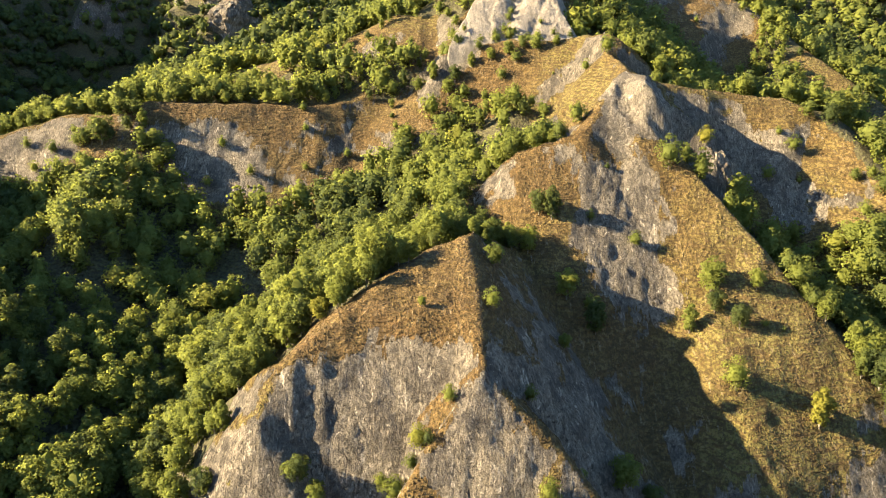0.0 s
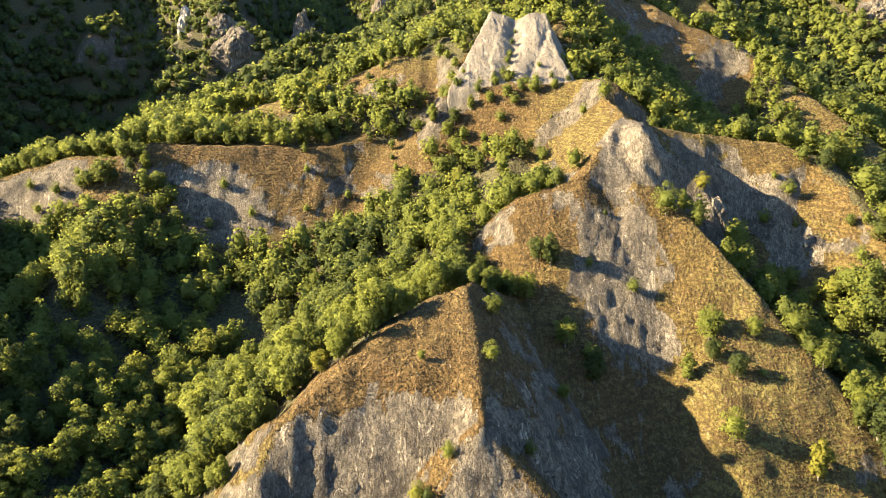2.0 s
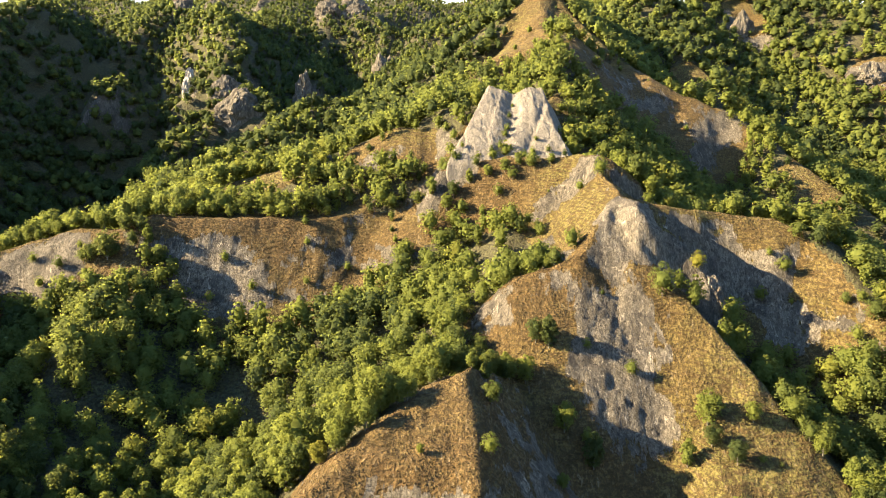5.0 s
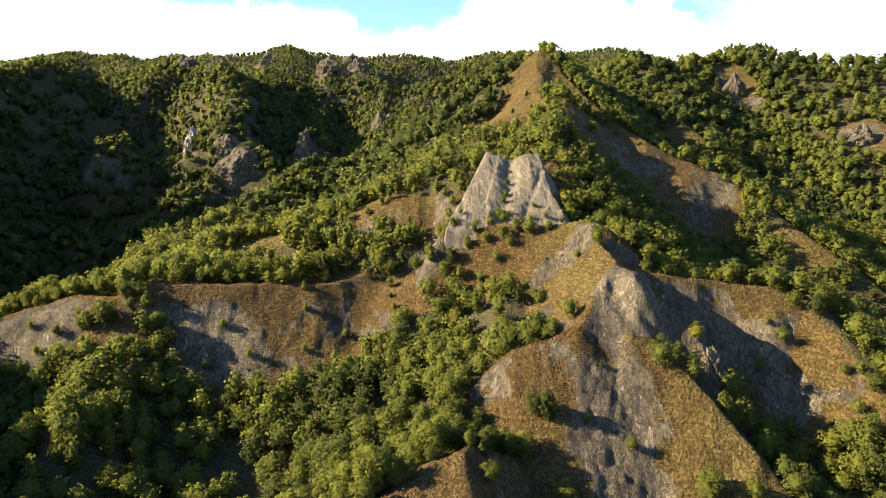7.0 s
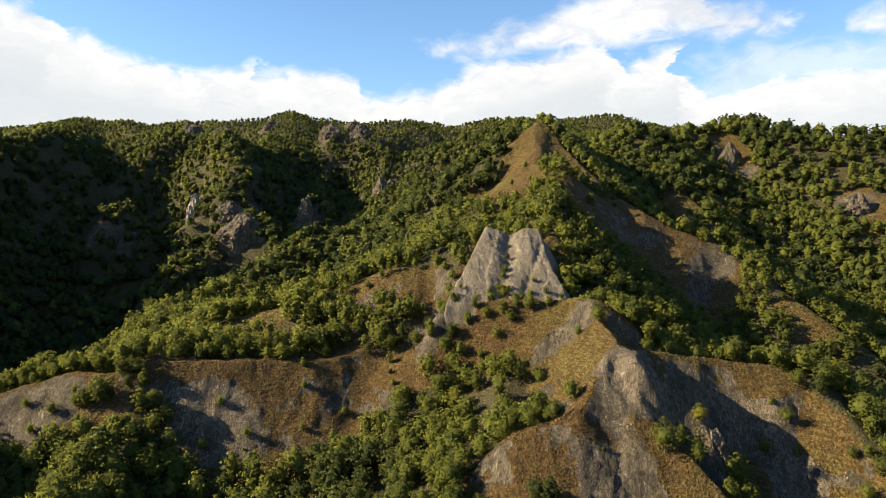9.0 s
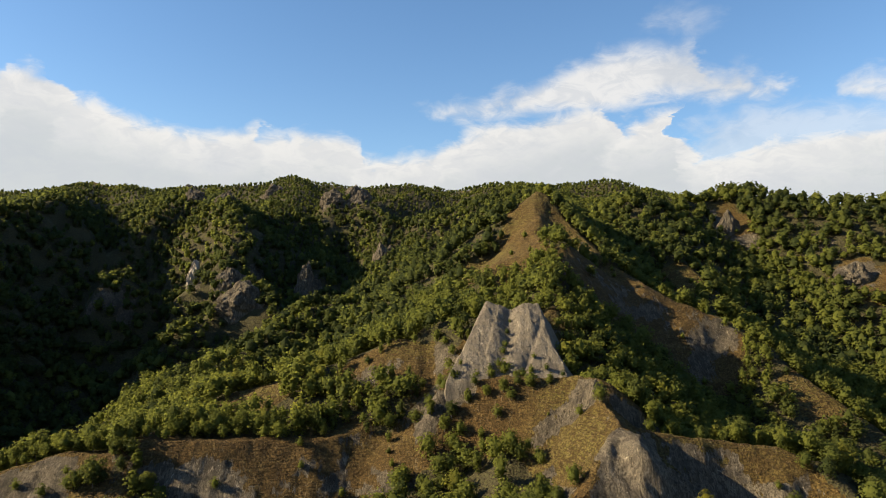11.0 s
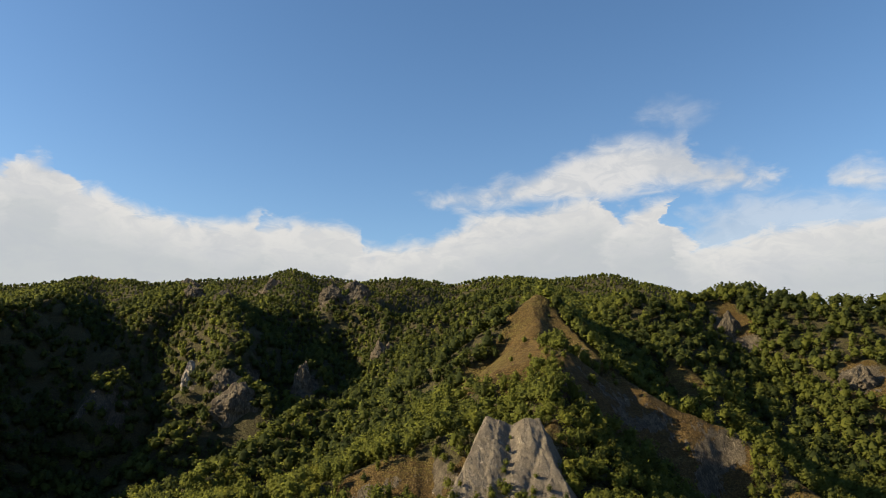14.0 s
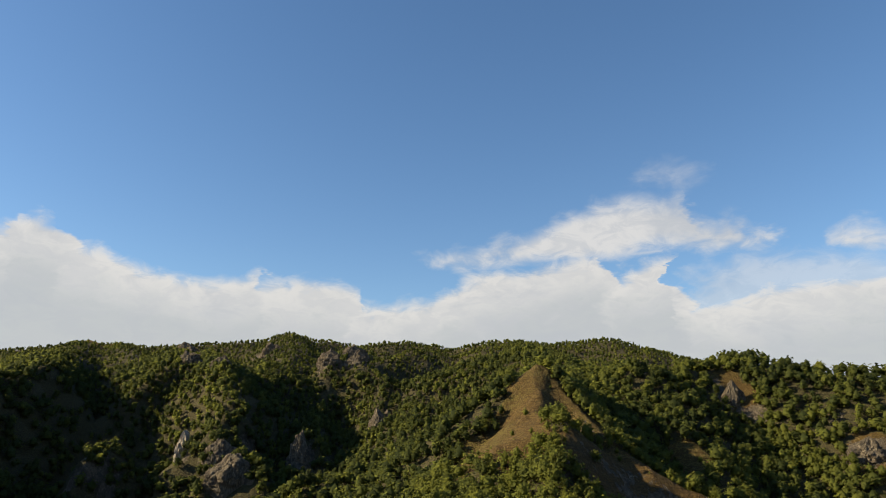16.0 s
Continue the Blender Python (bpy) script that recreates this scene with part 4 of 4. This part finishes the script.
def crown_cards(rand, kind, count, size, core=1, fill=0.6, lift=0.25):
    """Leaf sprays on the outside of the clumps, as three-cornered blades, and the way each faces: two (count * 3, 3)."""
    lobes = crown_lobes(rand, kind)
    c, r = np.array([l[0] for l in lobes]), np.array([l[1] for l in lobes])
    pick = rand.choice(len(lobes), count, p=r ** 2 / (r ** 2).sum())
    d = rand.normal(size=(count, 3))
    d /= np.linalg.norm(d, axis=1)[:, None]
    d[:, 2] = np.where(d[:, 2] < -0.35, -d[:, 2], d[:, 2])
    p = c[pick] + d * (r[pick] * rand.uniform(0.6, 1.2, count))[:, None] * (1, 1, 0.8)
    n = d + 0.75 * rand.normal(size=(count, 3)) + (0, 0, 0.35)
    n /= np.linalg.norm(n, axis=1)[:, None]
    u = np.cross(n, rand.normal(size=(count, 3)))
    u /= np.linalg.norm(u, axis=1)[:, None]
    v = np.cross(n, u)
    s = (size * rand.uniform(0.6, 1.3, count))[:, None]
    blade = np.stack([p - u * s - v * s * 0.5, p + u * s - v * s * 0.5 * rand.uniform(0.4, 1.2, count)[:, None], p + v * s], 1)
    out = p - (0, 0, 0.42)
    out /= np.linalg.norm(out, axis=1)[:, None]
    out = out * 0.5 + d * 0.42 + n * 0.22 + (0, 0, lift)
    out = np.repeat(out / np.linalg.norm(out, axis=1)[:, None], 3, axis=0)
    heart = crown_core(rand, kind, core, fill)
    away = heart - (0, 0, 0.45)
    away /= np.linalg.norm(away, axis=1)[:, None]
    return np.concatenate([blade.reshape(-1, 3), heart]), np.concatenate([out, away])


def crown_core(rand, kind, detail, fill):
    """The dense inside of the crown: a lumpy closed form of 20 or 80 faces, as loose corners."""
    bm = bmesh.new()
    bmesh.ops.create_icosphere(bm, subdivisions=detail, radius=1.0)
    wide, low = {"broad": (0.3, 0.14), "tall": (0.21, 0.1), "shrub": (0.4, 0.04)}[kind]
    for v in bm.verts:
        v.co = v.co * rand.uniform(0.72, 1.14) * fill
        v.co = Vector((v.co.x * wide * (1 - 0.35 * v.co.z), v.co.y * wide * (1 - 0.35 * v.co.z), 0.5 + low / 2 + v.co.z * (0.5 - low / 2)))
    out = np.array([v.co[:] for f in bm.faces for v in f.verts])
    bm.free()
    return out


def tube(bm, a, b, ra, rb, sides=6):
    """A tapered round stick from a to b."""
    a, b = Vector(a), Vector(b)
    turn = (b - a).to_track_quat("Z", "Y")
    rings = [[bm.verts.new(p + turn @ Vector((r * math.cos(t), r * math.sin(t), 0))) for t in (2 * math.pi * i / sides for i in range(sides))] for p, r in ((a, ra), (b, rb))]
    for i in range(sides):
        bm.faces.new((rings[0][i], rings[0][(i + 1) % sides], rings[1][(i + 1) % sides], rings[1][i]))


def trunk_mesh(rand, kind):
    bm = bmesh.new()
    r = 0.018 if kind != "shrub" else 0.012
    p = Vector((0, 0, -0.06))
    for k in range(4):
        q = Vector((rand.uniform(-0.012, 0.012), rand.uniform(-0.012, 0.012), -0.06 + 0.23 * (k + 1)))
        tube(bm, p, q, r * (1 - 0.22 * k), r * (1 - 0.22 * (k + 1)))
        p = q
    for (x, y, z), reach in crown_lobes(rand, kind)[1:9]:
        tube(bm, (0, 0, max(z - 0.14, 0.05)), (x, y, z), r * 0.45, r * 0.14, 4)
    me = bpy.data.meshes.new("trunk")
    bm.to_mesh(me)
    bm.free()
    me.materials.append(BARK)
    return me


def blades(count):
    return np.arange(count * 3).reshape(count, 3)


KINDS = ["broad", "broad", "tall", "broad", "tall", "shrub", "shrub"]
NEAR_CARDS = 2400
TEMPLATES = []
for k, kind in enumerate(KINDS):
    cards = NEAR_CARDS if kind != "shrub" else 1100
    corners, faced = crown_cards(np.random.default_rng(100 + k), kind, cards, 0.025, 2)
    crown = faces_mesh("crown", corners, blades(cards + 80), faced=faced)
    crown.materials.append(LEAF)
    TEMPLATES.append((crown, trunk_mesh(np.random.default_rng(100 + k), kind)))


def tree(x, y, height, k, turn, label, z=None):
    """One tree: trunk with limbs, and crown, on the ground."""
    name = "shrub" if KINDS[k] == "shrub" else "broadleaf_tree"
    root = new(name)
    root.matrix_world = pose(x, y, float(ground_at(np.array([x]), np.array([y]), ZZ)[0]) - 0.1 if z is None else z, 0, 0, turn) @ Matrix.Diagonal((height, height, height, 1))
    for part_name, me in (("trunk", TEMPLATES[k][1]), ("crown", TEMPLATES[k][0])):
        o = new(part_name, me)
        o.parent = root
    return tagged(root, label, "shrub" if name == "shrub" else "tree", "trees on the near slopes")


# lone trees and shrubs: place, height, kind
LONE = [
    (34.9, 188.2, 10, 0), (42, 180.8, 11.5, 2), (31.2, 167.9, 5, 0), (19.2, 140.5, 4.4, 5), (42.5, 144.1, 10.8, 1), (50.3, 145.8, 7, 3), (30.3, 134.4, 2.9, 5), (77, 192, 12, 1), (69, 184, 9.2, 2),
    (76, 185.4, 7.6, 3), (81, 179.7, 8, 0), (89, 189.5, 7, 0), (74.5, 163.4, 9.5, 5), (95.6, 160.3, 12, 2), (71.3, 221.6, 11, 5), (87.2, 235.3, 7, 6), (96.2, 224.3, 9, 0), (108, 230, 8.4, 2), (110, 224, 10, 1),
    (16, 200, 9, 0), (20, 197.5, 8, 3), (25, 200, 9.5, 1), (12.5, 187, 6.5, 2), (14, 194, 8, 0), (-3, 127, 3.6, 5), (-6.5, 127.5, 4, 6), (-13, 128, 3.6, 5), (20, 304, 6, 0), (27, 303, 7, 1), (33, 304, 5.5, 5), (39, 302, 5, 6), (12, 305, 7, 2), (5, 303, 8, 0), (46, 300, 4, 6), (15, 308, 5, 5), (24, 297, 6, 5), (2, 300, 8, 1), (-4, 304, 9, 2), (52, 300, 3.5, 5), (32.8, 207.4, 11, 2), (29.1, 209.2, 8.7, 0), (44.8, 208, 4, 5)]
LONE += [
    (61.2, 272.9, 8, 5), (125.7, 253, 6.5, 6), (115.6, 248.6, 6, 5), (138.3, 225.6, 6.5, 6), (-4.8, 151.7, 2.9, 0), (-133.3, 276.5, 13, 1), (-128.7, 285.1, 9, 0), (1.3, 133.6, 4.5, 6), (-5.2, 128.7, 6, 5),
    (-9.8, 126.6, 6.5, 6), (-29.4, 126.1, 7, 0), (-25.7, 124.6, 6, 1), (-173, 294, 10, 1), (-166, 295, 8, 0), (-156, 295, 10, 3), (-150, 294, 7, 0), (-141, 292, 9, 1), (-119, 283, 9, 2), (-113, 277, 11, 0), (-165, 280, 5, 5), (-152, 275, 6, 6), (-158, 271, 5, 5), (-139, 277, 7, 0), (-146, 281, 4, 6), (-76, 276, 5, 5), (-92, 272, 5, 6), (-55, 281, 4, 5), (2, 314, 9, 6), (20, 315, 8, 5), (34, 318, 9, 6), (46, 316, 7, 5), (30, 300, 6, 5)]
for i, (x, y, height, k) in enumerate(LONE):
    tree(x, y, height, k, 137.5 * i, "rounded green shrub alone on the dry slope" if KINDS[k] == "shrub" else "lone leafy green tree on the dry slope")


# shrubs rooted in the clefts of the crag
for i, (x, y, height) in enumerate(((31, 330, 3.2), (30, 325, 3.6), (28.5, 321, 4.2), (26, 316, 4.5), (33, 336, 2.2), (42, 318, 3.0), (40, 313, 4.2), (22, 313, 4.0), (9, 315, 3.0), (36, 311, 4.6), (47, 313, 3.6))):
    tree(x, y, height, 5 + i % 2, 137.5 * i, "rounded green shrub rooted in a cleft of the crag", float(crag(np.array([float(x)]), np.array([float(y)]))[0]) - 0.2)


def scatter(x0, x1, y0, y1, cell):
    """Places in a jittered grid."""
    gx, gy = np.meshgrid(np.arange(x0, x1, cell), np.arange(y0, y1, cell))
    gx, gy = gx.ravel(), gy.ravel()
    gx = gx + np.where((gy / cell).astype(int) % 2 == 0, cell / 2, 0)
    return gx + rng.uniform(-0.42, 0.42, gx.size) * cell, gy + rng.uniform(-0.42, 0.42, gy.size) * cell


def wooded(x, y, shrubs=0.055):
    """Which places bear a tree: the woods, and a few shrubs in the open."""
    steep = ground_at(x, y, ROCK)
    open_here = open_ground(x, y)
    ravine = inside(x, y, [(-114, 196), (-82, 196), (-74, 232), (-92, 252), (-112, 244)])
    chance = np.where(open_here, shrubs, np.where(steep > np.where(y > 450, 0.4, 0.7), np.where(y > 450, np.where(steep > 0.75, 0.3, 0.8), 0.25), np.where(ravine, 0.9, 0.97))) * (0.8 + 0.3 * fractal(x, y, 30, 2, 91))
    chance = np.where(inside(x, y, GORGE) & (np.hypot(x + 306, y - 671) > 15), np.where(ground_at(x, y, ZZ) < 118, 0.92, 0.55), np.where(np.hypot(x + 306, y - 671) < 15, 1.0, chance))
    for cx, cy, reach in ((-247, 692, 17), (-186, 652, 22), (-142, 738, 15), (-74, 858, 14)):
        chance = np.where(np.hypot(x - cx, y - cy) < reach, 0.1, chance)
    return rng.random(x.size) < chance, open_here


x, y = scatter(-260, 290, 120, 460, 5.5)
keep, open_here = wooded(x, y)
keep &= np.abs(x) < 0.65 * y + 25
x, y, open_here = x[keep], y[keep], open_here[keep]
height = np.where(open_here, rng.uniform(1.2, 5.2, x.size), rng.uniform(10, 16.5, x.size) * (0.9 + 0.2 * fractal(x, y, 25, 2, 93)) * np.where(open_ground(x + 7, y) | open_ground(x, y - 6), 0.62, 1.0) * np.where(thicket(x, y), 0.9, 1.0))
order = np.argsort(np.hypot(x * 0.8, y), kind="stable")
x, y, height, open_here = x[order], y[order], height[order], open_here[order]
SINGLE = 270
for i in range(SINGLE):
    k = 5 + i % 2 if open_here[i] else (0, 1, 2, 3, 4, 0, 3)[i % 7]
    tree(x[i], y[i], height[i] if not open_here[i] else height[i] * 1.2, k, 137.5 * i, "small shrub in the dry grass of the slope" if open_here[i] else "dense leafy broadleaf tree in the hillside wood")


def woods(name, label, x, y, height, shrubby, cards, size, core, fill, tone, variants=9, wider=1.0, lift=0.25):
    """Many trees in one mesh."""
    shapes = [crown_cards(np.random.default_rng(300 + v), ("broad", "tall", "broad", "broad", "tall", "broad", "broad", "shrub", "shrub")[v], cards, size, core, fill, lift) for v in range(variants)]
    pick = np.where(shrubby, 7 + rng.integers(0, 2, x.size), rng.integers(0, 7, x.size))
    z = ground_at(x, y, ZZ)
    turn, wide = rng.uniform(0, 2 * math.pi, x.size), rng.uniform(0.92, 1.22, x.size) * wider
    verts, faced = [], []
    for i in range(x.size):
        s, c = math.sin(turn[i]) * height[i] * wide[i], math.cos(turn[i]) * height[i] * wide[i]
        q, f = shapes[pick[i]]
        faced.append(np.stack([f[:, 0] * math.cos(turn[i]) - f[:, 1] * math.sin(turn[i]), f[:, 0] * math.sin(turn[i]) + f[:, 1] * math.cos(turn[i]), f[:, 2]], 1))
        verts.append(np.stack([x[i] + q[:, 0] * c - q[:, 1] * s, y[i] + q[:, 0] * s + q[:, 1] * c, z[i] - 0.2 + q[:, 2] * height[i]], 1))
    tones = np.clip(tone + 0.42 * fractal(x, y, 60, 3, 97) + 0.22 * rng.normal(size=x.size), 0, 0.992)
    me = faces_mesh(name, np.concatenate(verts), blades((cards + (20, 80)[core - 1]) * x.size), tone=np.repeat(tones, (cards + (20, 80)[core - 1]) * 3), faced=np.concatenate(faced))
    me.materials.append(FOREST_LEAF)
    return tagged(new(name, me), label, "forest", kind="stuff")


x, y, height, open_here = x[SINGLE:], y[SINGLE:], height[SINGLE:], open_here[SINGLE:]
for here, cards, size, fill in ((y < 235, 820, 0.029, 0.66), ((y >= 235) & (y < 315), 420, 0.038, 0.66), (y >= 315, 180, 0.053, 0.68)):
    woods("hillside_forest", "mixed green broadleaf forest covering the slopes and gullies", x[here], y[here], height[here], open_here[here], cards, size, 2 if size < 0.05 else 1, fill, 0.5)
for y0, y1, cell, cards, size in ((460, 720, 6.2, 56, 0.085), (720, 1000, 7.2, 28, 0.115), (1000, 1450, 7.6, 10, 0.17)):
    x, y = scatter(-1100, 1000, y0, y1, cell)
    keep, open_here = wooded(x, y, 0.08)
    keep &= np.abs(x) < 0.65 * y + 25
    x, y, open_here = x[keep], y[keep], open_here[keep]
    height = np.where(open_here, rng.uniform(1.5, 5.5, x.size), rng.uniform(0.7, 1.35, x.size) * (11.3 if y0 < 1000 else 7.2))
    # leaf colour carries haze and light: dark to the left, brighter to the right
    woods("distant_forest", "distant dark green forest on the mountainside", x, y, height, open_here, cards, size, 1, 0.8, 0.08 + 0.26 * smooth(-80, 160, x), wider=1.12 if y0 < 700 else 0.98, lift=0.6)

# ---- dry grass ----
def tussocks(x0, x1, y0, y1, cell):
    x, y = scatter(x0, x1, y0, y1, cell)
    keep = open_ground(x, y) & (ground_at(x, y, ROCK) < 0.55) & (fractal(x, y, 5, 3, 95) > -0.25) & (np.abs(x) < 0.7 * y + 10)
    return x[keep], y[keep]


fields = [tussocks(-60, 130, 115, 240, 0.7), tussocks(-20, 150, 240, 320, 0.9), tussocks(-180, 0, 262, 325, 0.9)]
x, y = np.concatenate([f[0] for f in fields]), np.concatenate([f[1] for f in fields])
z, a, s = ground_at(x, y, ZZ), rng.uniform(0, 6.28, x.size), rng.uniform(0.1, 0.34, x.size)
tuft_verts = []
for k in range(3):
    b = a + k * 2.1
    tuft_verts += [np.stack([x + np.cos(b) * s, y + np.sin(b) * s, z - 0.08], 1), np.stack([x + np.cos(b + 1.6) * s, y + np.sin(b + 1.6) * s, z - 0.08], 1),
                   np.stack([x + np.cos(b + 0.8) * s * 0.3, y + np.sin(b + 0.8) * s * 0.3, z + s * 0.95], 1)]
tuft_verts = np.stack(tuft_verts, 1).reshape(-1, 3)
me = faces_mesh("dry_grass", tuft_verts, np.arange(len(tuft_verts)).reshape(-1, 3))
me.materials.append(DRY)
tagged(new("dry_grass", me), "tufts of ochre dry grass on the open slopes", "grass", kind="stuff")
